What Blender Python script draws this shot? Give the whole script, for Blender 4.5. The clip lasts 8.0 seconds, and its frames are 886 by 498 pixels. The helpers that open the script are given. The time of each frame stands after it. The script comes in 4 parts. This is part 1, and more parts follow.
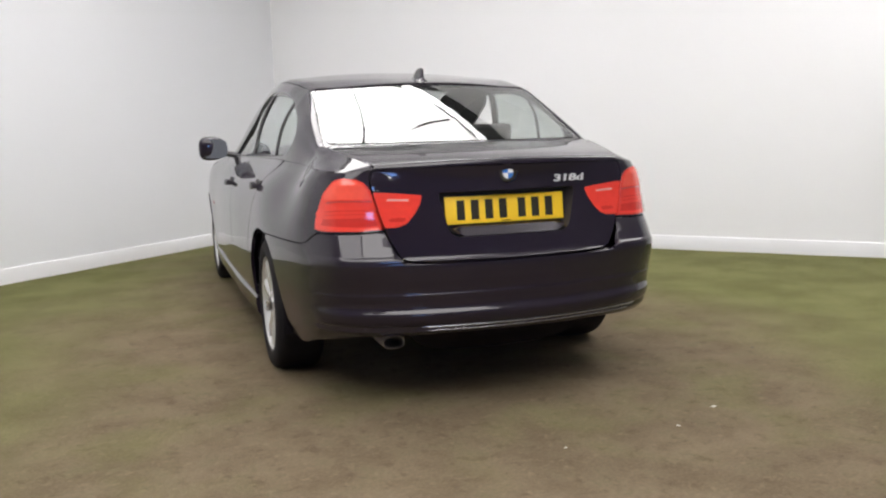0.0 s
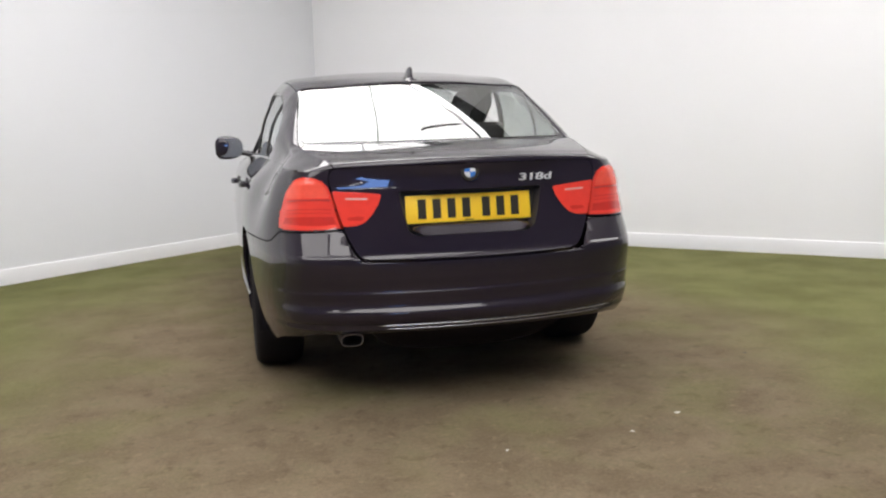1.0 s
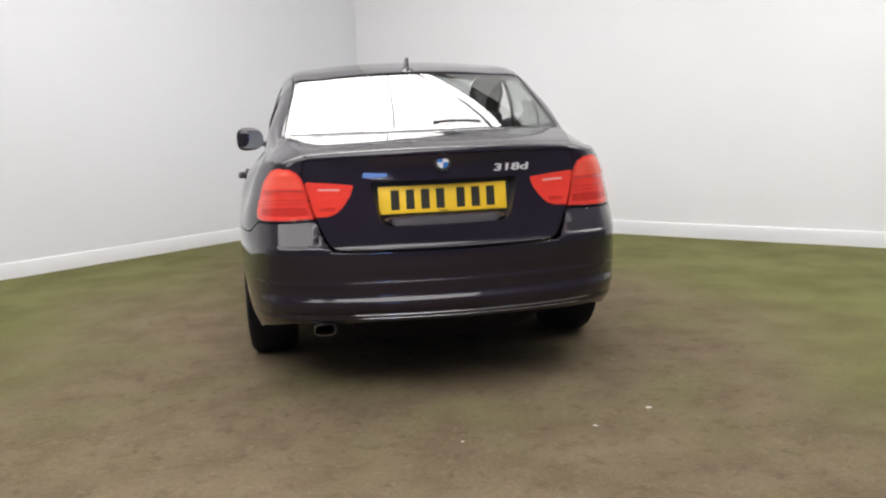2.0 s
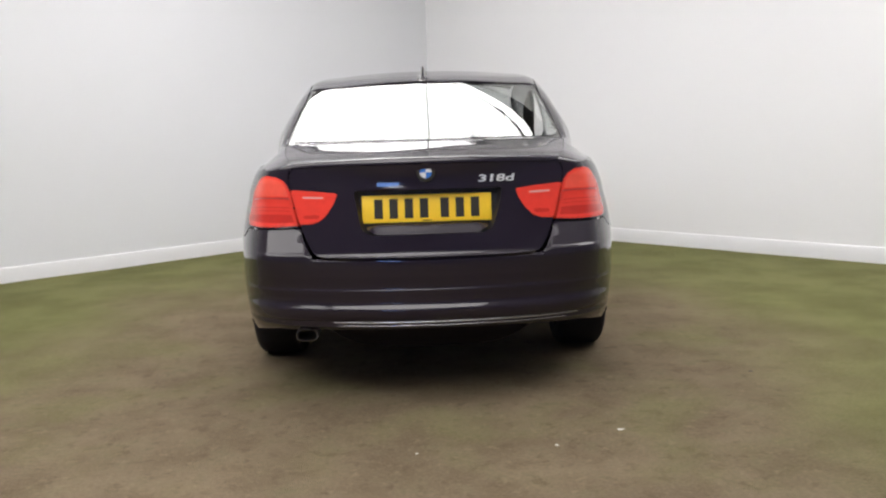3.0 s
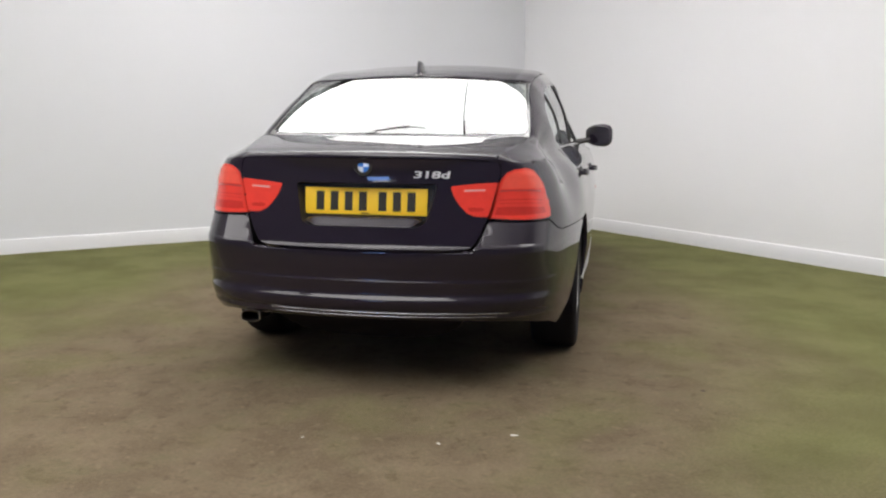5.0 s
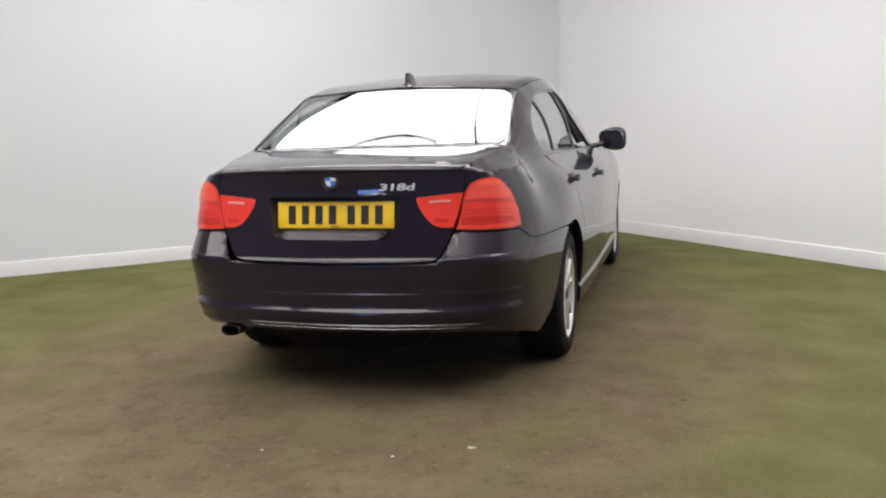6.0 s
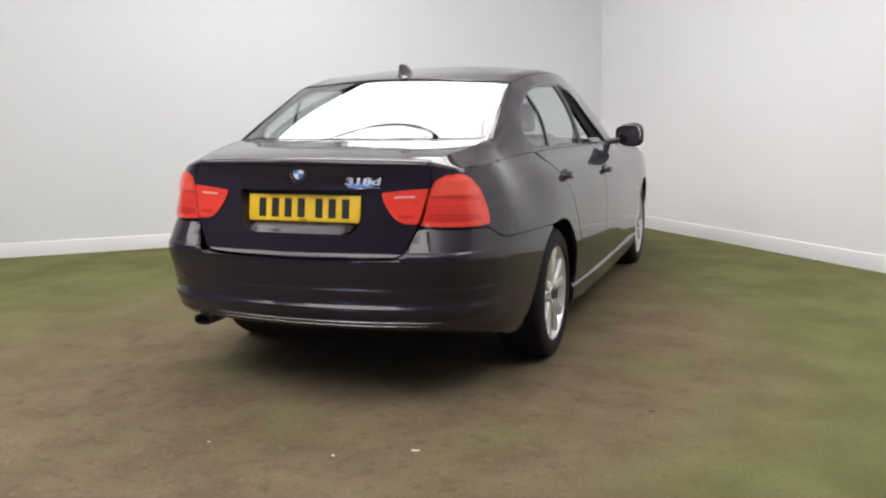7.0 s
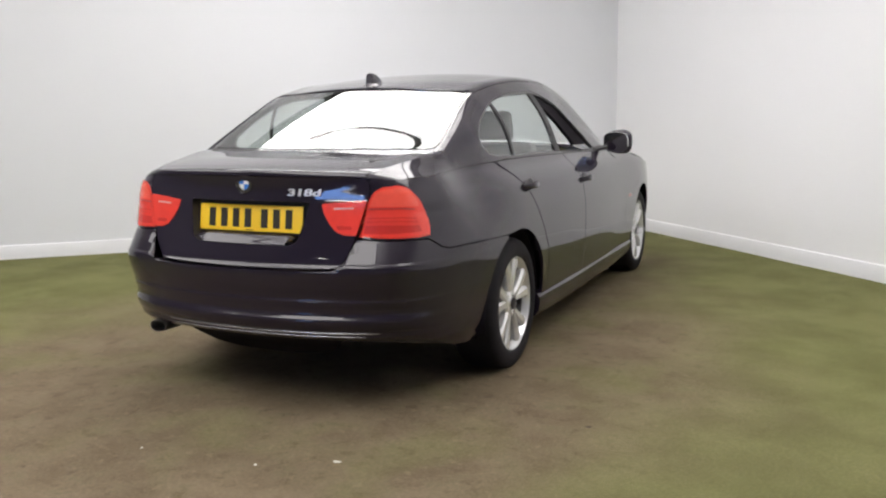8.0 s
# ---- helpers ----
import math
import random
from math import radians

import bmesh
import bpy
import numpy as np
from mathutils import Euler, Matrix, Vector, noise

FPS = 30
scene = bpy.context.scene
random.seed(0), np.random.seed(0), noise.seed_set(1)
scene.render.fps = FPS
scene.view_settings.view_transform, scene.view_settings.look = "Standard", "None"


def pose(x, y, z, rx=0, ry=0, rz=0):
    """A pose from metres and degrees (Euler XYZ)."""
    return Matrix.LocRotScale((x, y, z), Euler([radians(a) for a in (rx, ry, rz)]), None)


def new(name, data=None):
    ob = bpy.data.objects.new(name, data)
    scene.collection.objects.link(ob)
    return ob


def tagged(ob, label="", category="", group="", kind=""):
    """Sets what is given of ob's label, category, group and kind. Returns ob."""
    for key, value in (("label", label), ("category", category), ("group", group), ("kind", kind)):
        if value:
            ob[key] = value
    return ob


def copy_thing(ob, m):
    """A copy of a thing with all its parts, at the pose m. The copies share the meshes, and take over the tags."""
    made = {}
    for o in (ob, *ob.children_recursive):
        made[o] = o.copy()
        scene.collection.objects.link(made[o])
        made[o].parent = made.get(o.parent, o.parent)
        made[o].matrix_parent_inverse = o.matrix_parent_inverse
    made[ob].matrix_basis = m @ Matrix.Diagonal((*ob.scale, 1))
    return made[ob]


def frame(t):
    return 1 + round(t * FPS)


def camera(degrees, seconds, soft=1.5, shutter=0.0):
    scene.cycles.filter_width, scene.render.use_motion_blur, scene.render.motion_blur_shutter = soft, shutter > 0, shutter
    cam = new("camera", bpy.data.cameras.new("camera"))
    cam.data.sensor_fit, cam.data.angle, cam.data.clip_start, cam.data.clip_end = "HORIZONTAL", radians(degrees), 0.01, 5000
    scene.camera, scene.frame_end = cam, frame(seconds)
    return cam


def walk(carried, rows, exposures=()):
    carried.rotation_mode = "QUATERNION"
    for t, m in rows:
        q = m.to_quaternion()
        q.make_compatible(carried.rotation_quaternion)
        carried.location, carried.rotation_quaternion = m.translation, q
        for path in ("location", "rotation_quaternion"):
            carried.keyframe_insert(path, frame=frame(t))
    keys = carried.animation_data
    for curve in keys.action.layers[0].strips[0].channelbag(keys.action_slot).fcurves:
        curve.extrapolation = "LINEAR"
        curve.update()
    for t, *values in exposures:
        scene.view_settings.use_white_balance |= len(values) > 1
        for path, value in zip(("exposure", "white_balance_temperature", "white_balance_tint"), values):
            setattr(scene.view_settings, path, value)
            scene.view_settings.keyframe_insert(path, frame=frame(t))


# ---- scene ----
cam = camera(54.46, 8.0, soft=2.2)
# seconds, x, y, z, yaw, pitch, roll; the car's tail is at y = 0, its axis is x = 0
PATH = [
    (0.0, -1.394, -3.129, 1.124, -19.48, -8.11, 1.35),
    (0.5, -1.195, -3.175, 1.103, -17.66, -8.10, 0.86),
    (1.0, -0.928, -3.260, 1.114, -13.98, -8.09, 1.66),
    (1.5, -0.727, -3.319, 1.108, -11.76, -8.82, 1.93),
    (3.0, 0.001, -3.375, 1.111, -1.22, -8.08, 1.67),
    (3.5, 0.270, -3.402, 1.126, 1.72, -8.31, 0.67),
    (4.0, 0.479, -3.356, 1.104, 4.32, -8.02, 0.94),
    (4.5, 0.732, -3.350, 1.123, 7.59, -8.73, -0.13),
    (6.0, 1.404, -3.233, 1.151, 15.63, -8.27, 1.84),
    (6.5, 1.646, -3.114, 1.163, 18.17, -8.83, 2.24),
    (7.0, 1.789, -3.027, 1.166, 20.65, -8.92, 0.76),
    (7.5, 2.003, -2.926, 1.156, 22.43, -8.40, 1.56),
    (8.0, 2.215, -2.847, 1.209, 24.37, -8.92, 0.80),
]
walk(cam, [(t, pose(x, y, z, 90 + pitch, roll, yaw)) for t, x, y, z, yaw, pitch, roll in PATH],
     exposures=((0.0, 0.13), (1.5, 0.14), (3.5, 0.07), (4.5, 0.02), (6.5, 0.06), (8.0, 0.14)))

# ---- world and light ----
world = bpy.data.worlds.new("world")
scene.world = world
world.use_nodes = True
world.node_tree.nodes["Background"].inputs[0].default_value = (0.75, 0.85, 1.0, 1)
world.node_tree.nodes["Background"].inputs[1].default_value = 0.05
PANEL_GLOW = 6.2
SIDE_GLOW = 3.7
EAST_GLOW = 4.9
REAR_GLOW = 5.0
DAY_GLOW = 10.5


# ---- materials ----
def material(name, base, rough=0.5, metal=0.0, coat=0.0, coat_rough=0.03, spec=0.5, vary=0.0, scale=8.0, fine=0.0, fine_scale=200.0, coat_ior=1.5):
    """Principled material with colour variation at two scales and a fine bump."""
    m = bpy.data.materials.new(name)
    m.use_nodes = True
    nt = m.node_tree
    b = nt.nodes["Principled BSDF"]
    b.inputs["Base Color"].default_value = (*base, 1)
    b.inputs["Roughness"].default_value = rough
    b.inputs["Metallic"].default_value = metal
    b.inputs["Coat Weight"].default_value = coat
    b.inputs["Coat Roughness"].default_value = coat_rough
    b.inputs["Coat IOR"].default_value = coat_ior
    b.inputs["Specular IOR Level"].default_value = spec
    geo = nt.nodes.new("ShaderNodeNewGeometry")
    if vary:
        n1 = nt.nodes.new("ShaderNodeTexNoise")
        n1.inputs["Scale"].default_value, n1.inputs["Detail"].default_value = scale, 6
        nt.links.new(geo.outputs["Position"], n1.inputs["Vector"])
        ramp = nt.nodes.new("ShaderNodeMapRange")
        ramp.inputs["To Min"].default_value, ramp.inputs["To Max"].default_value = 1 - vary, 1 + vary
        nt.links.new(n1.outputs["Fac"], ramp.inputs["Value"])
        mul = nt.nodes.new("ShaderNodeVectorMath")
        mul.operation = "SCALE"
        mul.inputs[0].default_value = base
        nt.links.new(ramp.outputs["Result"], mul.inputs["Scale"])
        nt.links.new(mul.outputs["Vector"], b.inputs["Base Color"])
    if fine:
        n2 = nt.nodes.new("ShaderNodeTexNoise")
        n2.inputs["Scale"].default_value, n2.inputs["Detail"].default_value = fine_scale, 3
        nt.links.new(geo.outputs["Position"], n2.inputs["Vector"])
        bump = nt.nodes.new("ShaderNodeBump")
        bump.inputs["Strength"].default_value, bump.inputs["Distance"].default_value = 1.0, fine
        nt.links.new(n2.outputs["Fac"], bump.inputs["Height"])
        nt.links.new(bump.outputs["Normal"], b.inputs["Normal"])
    return m


def glow(name, colour, strength):
    m = bpy.data.materials.new(name)
    m.use_nodes = True
    b = m.node_tree.nodes["Principled BSDF"]
    b.inputs["Base Color"].default_value = (0.8, 0.8, 0.8, 1)
    b.inputs["Emission Color"].default_value = (*colour, 1)
    b.inputs["Emission Strength"].default_value = strength
    return m


def glass(name, tint, rough=0.0):
    m = bpy.data.materials.new(name)
    m.use_nodes = True
    b = m.node_tree.nodes["Principled BSDF"]
    b.inputs["Base Color"].default_value = (*tint, 1)
    b.inputs["Roughness"].default_value = rough
    b.inputs["Transmission Weight"].default_value = 1.0
    b.inputs["IOR"].default_value = 1.5
    return m


PAINT = material("black_paint", (0.0165, 0.0122, 0.0212), rough=0.30, coat=1.0, coat_rough=0.02, coat_ior=1.52, spec=0.04, vary=0.25, scale=900.0)
BADGE_SILVER = material("badge_silver", (0.78, 0.78, 0.80), rough=0.35, metal=0.35, coat=0.6, vary=0.05, scale=60)
BLACK_TRIM = material("black_trim", (0.022, 0.020, 0.023), rough=0.45, vary=0.2, scale=40)
RUBBER = material("tyre_rubber", (0.013, 0.0115, 0.0140), rough=0.75, spec=0.2, vary=0.3, scale=30, fine=0.0006, fine_scale=300)
UNDER = material("underbody_black", (0.014, 0.012, 0.015), rough=0.85, spec=0.08, vary=0.3, scale=12)
CHROME = material("chrome", (0.78, 0.78, 0.80), rough=0.08, metal=1.0, vary=0.05, scale=60)
ALLOY = material("silver_alloy", (0.74, 0.74, 0.75), rough=0.25, metal=0.55, coat=0.4, vary=0.08, scale=25)
BEAD = material("bright_bead", (0.42, 0.42, 0.45), rough=0.22, metal=0.8, coat=0.6, vary=0.1, scale=40)
STEEL = material("exhaust_steel", (0.40, 0.39, 0.39), rough=0.3, metal=1.0, vary=0.2, scale=50)
LAMP_LIGHT = material("light_red_lens", (0.84, 0.095, 0.060), rough=0.2, coat=0.8, coat_rough=0.05, vary=0.10, scale=45)
LAMP_RED = material("red_lens", (0.80, 0.052, 0.034), rough=0.18, coat=0.8, coat_rough=0.05, vary=0.10, scale=35)
LAMP_DEEP = material("deep_red_lens", (0.60, 0.030, 0.022), rough=0.2, coat=0.8, coat_rough=0.05, vary=0.12, scale=40)
LAMP_DARK = material("lamp_groove", (0.46, 0.028, 0.022), rough=0.3, coat=0.6, coat_rough=0.08, vary=0.15, scale=40)
LAMP_PINK = material("pale_lens", (0.75, 0.42, 0.40), rough=0.15, coat=1.0, vary=0.12, scale=60)
PLATE_YELLOW = material("plate_yellow", (0.97, 0.63, 0.03), rough=0.5, coat=0.0, vary=0.05, scale=30)
PLATE_BLACK = material("plate_black", (0.02, 0.017, 0.012), rough=0.5, vary=0.1, scale=30)
BLUE = material("roundel_blue", (0.05, 0.20, 0.62), rough=0.2, coat=1.0, vary=0.05, scale=50)
WHITE_ENAMEL = material("roundel_white", (0.75, 0.76, 0.78), rough=0.2, coat=1.0, vary=0.05, scale=50)
SEAT = material("dark_seat_cloth", (0.03, 0.03, 0.032), rough=0.8, vary=0.25, scale=30, fine=0.001, fine_scale=400)
HEADLINER = material("headliner_cloth", (0.35, 0.34, 0.32), rough=0.9, vary=0.1, scale=15)
GLASS = glass("clear_glass", (0.94, 0.965, 0.955))
GLASS_SIDE = glass("tinted_side_glass", (0.74, 0.81, 0.79))
MIRROR = material("mirror_silver", (0.80, 0.81, 0.82), rough=0.12, metal=1.0)
# white wall paint with the west wall's weaker, cooler light put into its colour
WALL_WHITE_DIM = material("dimmed_white_wall_paint", (0.690, 0.699, 0.720), rough=0.6, vary=0.02, scale=1.3, fine=0.0006, fine_scale=60)
FRIT = material("glossy_black_glass_edge", (0.012, 0.011, 0.013), rough=0.3, coat=1.0, coat_rough=0.02, coat_ior=1.6, vary=0.1, scale=60)
BARREL = material("rim_barrel_silver", (0.13, 0.13, 0.14), rough=0.42, metal=0.4, vary=0.12, scale=20)
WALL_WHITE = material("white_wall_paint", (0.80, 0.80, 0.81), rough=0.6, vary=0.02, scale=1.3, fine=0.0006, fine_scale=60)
SKIRT_WHITE = material("white_skirting_gloss", (0.73, 0.73, 0.745), rough=0.45, vary=0.02, scale=6)
DARK_WALL = material("dark_hall_wall", (0.21, 0.225, 0.27), rough=0.8, vary=0.15, scale=1.5)
CEILING_WHITE = material("off_white_ceiling", (0.86, 0.86, 0.86), rough=0.8, vary=0.05, scale=1.0)
BAR_DARK = material("panel_bar", (0.02, 0.02, 0.022), rough=0.5, vary=0.1, scale=10)
PANEL = glow("ceiling_panel_glow", (1.0, 0.967, 0.958), PANEL_GLOW)
PANEL_WEST = glow("ceiling_panel_glow_west", (1.0, 0.967, 0.958), SIDE_GLOW)
PANEL_EAST = glow("ceiling_panel_glow_east", (1.0, 0.967, 0.958), EAST_GLOW)
PANEL_REAR = glow("ceiling_panel_glow_rear", (1.0, 0.967, 0.958), REAR_GLOW)
TUBE = glow("tube_glow", (1.0, 0.98, 0.95), 24.0)
DAYLIGHT = glow("blue_daylight", (0.22, 0.42, 1.0), DAY_GLOW)
SCRAP = material("white_scrap", (0.58, 0.57, 0.52), rough=0.7, vary=0.1, scale=80)
LEAF = material("dead_leaf", (0.05, 0.035, 0.02), rough=0.8, vary=0.3, scale=80)


def turf_material():
    m = bpy.data.materials.new("worn_artificial_turf")
    m.use_nodes = True
    nt = m.node_tree
    b = nt.nodes["Principled BSDF"]
    b.inputs["Roughness"].default_value = 0.9
    b.inputs["Specular IOR Level"].default_value = 0.15
    geo = nt.nodes.new("ShaderNodeNewGeometry")
    pos = geo.outputs["Position"]

    def noise_at(scale, detail=5.0, rough=0.55):
        n = nt.nodes.new("ShaderNodeTexNoise")
        n.inputs["Scale"].default_value, n.inputs["Detail"].default_value, n.inputs["Roughness"].default_value = scale, detail, rough
        nt.links.new(pos, n.inputs["Vector"])
        return n.outputs["Fac"]

    def math_node(op, a, c):
        n = nt.nodes.new("ShaderNodeMath")
        n.operation = op
        for i, v in enumerate((a, c)):
            if isinstance(v, (int, float)):
                n.inputs[i].default_value = v
            else:
                nt.links.new(v, n.inputs[i])
        return n.outputs[0]

    def mix(fac, a, c):
        n = nt.nodes.new("ShaderNodeMix")
        n.data_type = "RGBA"
        nt.links.new(fac, n.inputs["Factor"])
        for i, v in ((6, a), (7, c)):
            if isinstance(v, tuple):
                n.inputs[i].default_value = (*v, 1)
            else:
                nt.links.new(v, n.inputs[i])
        return n.outputs[2]

    def ramp(v, lo, hi):
        n = nt.nodes.new("ShaderNodeMapRange")
        n.interpolation_type = "SMOOTHSTEP"
        n.inputs["From Min"].default_value, n.inputs["From Max"].default_value = lo, hi
        nt.links.new(v, n.inputs["Value"])
        return n.outputs["Result"]

    # wear spreads out from the middle of the bay, where cars turn in
    off = nt.nodes.new("ShaderNodeVectorMath")
    off.operation = "SUBTRACT"
    nt.links.new(pos, off.inputs[0])
    off.inputs[1].default_value = (-0.15, 0.1, 0)
    sc = nt.nodes.new("ShaderNodeVectorMath")
    sc.operation = "MULTIPLY"
    nt.links.new(off.outputs[0], sc.inputs[0])
    sc.inputs[1].default_value = (0.47, 0.20, 0)
    ln = nt.nodes.new("ShaderNodeVectorMath")
    ln.operation = "LENGTH"
    nt.links.new(sc.outputs[0], ln.inputs[0])
    d = math_node("ADD", ln.outputs["Value"], math_node("MULTIPLY", math_node("SUBTRACT", noise_at(0.9), 0.5), 0.9))
    worn = ramp(d, 1.25, 0.55)
    green = mix(ramp(noise_at(2.2), 0.3, 0.7), (0.122, 0.123, 0.044), (0.174, 0.173, 0.069))
    brown = mix(ramp(noise_at(3.5), 0.3, 0.7), (0.140, 0.106, 0.066), (0.198, 0.153, 0.099))
    brown = mix(ramp(noise_at(7.0, 6.0, 0.65), 0.48, 0.76), brown, (0.150, 0.124, 0.074))
    brown = mix(math_node("MULTIPLY", ramp(noise_at(13.0, 6.0, 0.65), 0.52, 0.70), 0.7), brown, (0.106, 0.079, 0.050))
    brown = mix(math_node("MULTIPLY", ramp(noise_at(21.0, 5.0, 0.65), 0.56, 0.70), 0.6), brown, (0.235, 0.180, 0.115))
    base = mix(worn, green, brown)
    patchy = mix(math_node("MULTIPLY", ramp(noise_at(1.6, 6.0), 0.47, 0.70), 0.42), base, green)
    speck = mix(ramp(noise_at(75.0, 4.0, 0.7), 0.35, 0.7), (0.88, 0.88, 0.88), (1.09, 1.09, 1.09))
    mul = nt.nodes.new("ShaderNodeVectorMath")
    mul.operation = "MULTIPLY"
    nt.links.new(patchy, mul.inputs[0])
    nt.links.new(speck, mul.inputs[1])
    nt.links.new(mul.outputs[0], b.inputs["Base Color"])
    bump = nt.nodes.new("ShaderNodeBump")
    bump.inputs["Strength"].default_value, bump.inputs["Distance"].default_value = 0.8, 0.012
    nt.links.new(noise_at(110.0, 4.0, 0.7), bump.inputs["Height"])
    nt.links.new(bump.outputs["Normal"], b.inputs["Normal"])
    return m


TURF = turf_material()


# ---- mesh helpers ----
def mesh_part(name, verts, faces, mat, parent=None, label="", normals=None, smooth=True, mats=None, face_mats=None):
    me = bpy.data.meshes.new(name)
    me.from_pydata([tuple(v) for v in verts], [], [tuple(f) for f in faces])
    me.materials.append(mat)
    for extra in mats or ():
        me.materials.append(extra)
    if face_mats is not None:
        me.polygons.foreach_set("material_index", face_mats)
    me.polygons.foreach_set("use_smooth", [smooth] * len(me.polygons))
    me.update()
    if normals is not None:
        me.normals_split_custom_set_from_vertices([tuple(n) for n in normals])
    ob = new(name, me)
    if parent:
        ob.parent = parent
    if label:
        tagged(ob, label)
    return ob


def part(name, bm, mat, parent=None, label="", smooth_angle=40):
    """Links a bmesh as one mesh object; edges sharper than the angle stay sharp."""
    bm.normal_update()
    for f in bm.faces:
        f.smooth = True
    for e in bm.edges:
        if len(e.link_faces) == 2 and e.calc_face_angle(0) > radians(smooth_angle):
            e.smooth = False
    me = bpy.data.meshes.new(name)
    bm.to_mesh(me)
    bm.free()
    me.materials.append(mat)
    ob = new(name, me)
    if parent:
        ob.parent = parent
    if label:
        tagged(ob, label)
    return ob


def box_bm(x0, y0, z0, x1, y1, z1, bevel=0.0, segments=2, bm=None):
    bm = bm or bmesh.new()
    made = bmesh.ops.create_cube(bm, size=1.0)["verts"]
    for v in made:
        v.co = Vector(((x0 + x1) / 2 + v.co.x * (x1 - x0), (y0 + y1) / 2 + v.co.y * (y1 - y0), (z0 + z1) / 2 + v.co.z * (z1 - z0)))
    if bevel:
        edges = list({e for v in made for e in v.link_edges})
        bmesh.ops.bevel(bm, geom=edges, offset=bevel, segments=segments, profile=0.5, affect="EDGES")
    return bm


def lathe_bm(profile, steps, axis="x", bm=None):
    """Turns (radius, offset) rows round an axis."""
    bm = bm or bmesh.new()
    rings = []
    for r, o in profile:
        ring = []
        for i in range(steps):
            a = 2 * math.pi * i / steps
            c, s = r * math.cos(a), r * math.sin(a)
            ring.append(bm.verts.new((o, c, s) if axis == "x" else (c, o, s) if axis == "y" else (c, s, o)))
        rings.append(ring)
    for a, b in zip(rings, rings[1:]):
        for i in range(steps):
            j = (i + 1) % steps
            bm.faces.new((a[i], a[j], b[j], b[i]))
    bmesh.ops.recalc_face_normals(bm, faces=bm.faces)
    return bm


def herm(knots, values):
    """A smooth curve through the values (monotone where they are)."""
    k, v = np.array(knots, float), np.array(values, float)
    h = np.diff(k)
    d = np.diff(v) / h
    m = np.empty_like(v)
    m[0], m[-1] = d[0], d[-1]
    for i in range(1, len(v) - 1):
        m[i] = 0 if d[i - 1] * d[i] <= 0 else (h[i - 1] + h[i]) * 3 / ((2 * h[i] + h[i - 1]) / d[i - 1] + (h[i] + 2 * h[i - 1]) / d[i])

    def f(x):
        x = np.clip(np.asarray(x, float), k[0], k[-1])
        i = np.clip(np.searchsorted(k, x, side="right") - 1, 0, len(k) - 2)
        s = (x - k[i]) / h[i]
        return ((2 * s ** 3 - 3 * s ** 2 + 1) * v[i] + (s ** 3 - 2 * s ** 2 + s) * h[i] * m[i]
                + (-2 * s ** 3 + 3 * s ** 2) * v[i + 1] + (s ** 3 - s ** 2) * h[i] * m[i + 1])
    return f


def inside(poly, pts):
    """Which points lie in a closed outline."""
    poly, pts = np.asarray(poly), np.asarray(pts)
    res = np.zeros(len(pts), bool)
    for (x0, y0), (x1, y1) in zip(poly, np.roll(poly, -1, 0)):
        if y0 == y1:
            continue
        hit = ((y0 > pts[:, 1]) != (y1 > pts[:, 1])) & (pts[:, 0] < (x1 - x0) * (pts[:, 1] - y0) / (y1 - y0) + x0)
        res ^= hit
    return res


def densify(poly, step):
    """Cuts the sides of an outline into pieces no longer than the step."""
    out = []
    poly = [np.array(p, float) for p in poly]
    for a, b in zip(poly, poly[1:] + poly[:1]):
        n = max(1, int(math.ceil(np.max(np.abs(b - a) / step))))
        out += [a + (b - a) * i / n for i in range(n)]
    return np.array(out)


def rounded(poly, r, n=5, scale=(1.0, 1.0)):
    """Rounds the corners of an outline."""
    out = []
    sc = np.array(scale, float)
    pts = [np.array(p, float) / sc for p in poly]
    for i, p in enumerate(pts):
        a, b = pts[i - 1] - p, pts[(i + 1) % len(pts)] - p
        la, lb = np.linalg.norm(a), np.linalg.norm(b)
        d = min(r, la * 0.45, lb * 0.45)
        s, e = p + a / la * d, p + b / lb * d
        for k in range(n + 1):
            t = k / n
            out.append(((1 - t) ** 2 * s + 2 * t * (1 - t) * p + t * t * e) * sc)
    return out


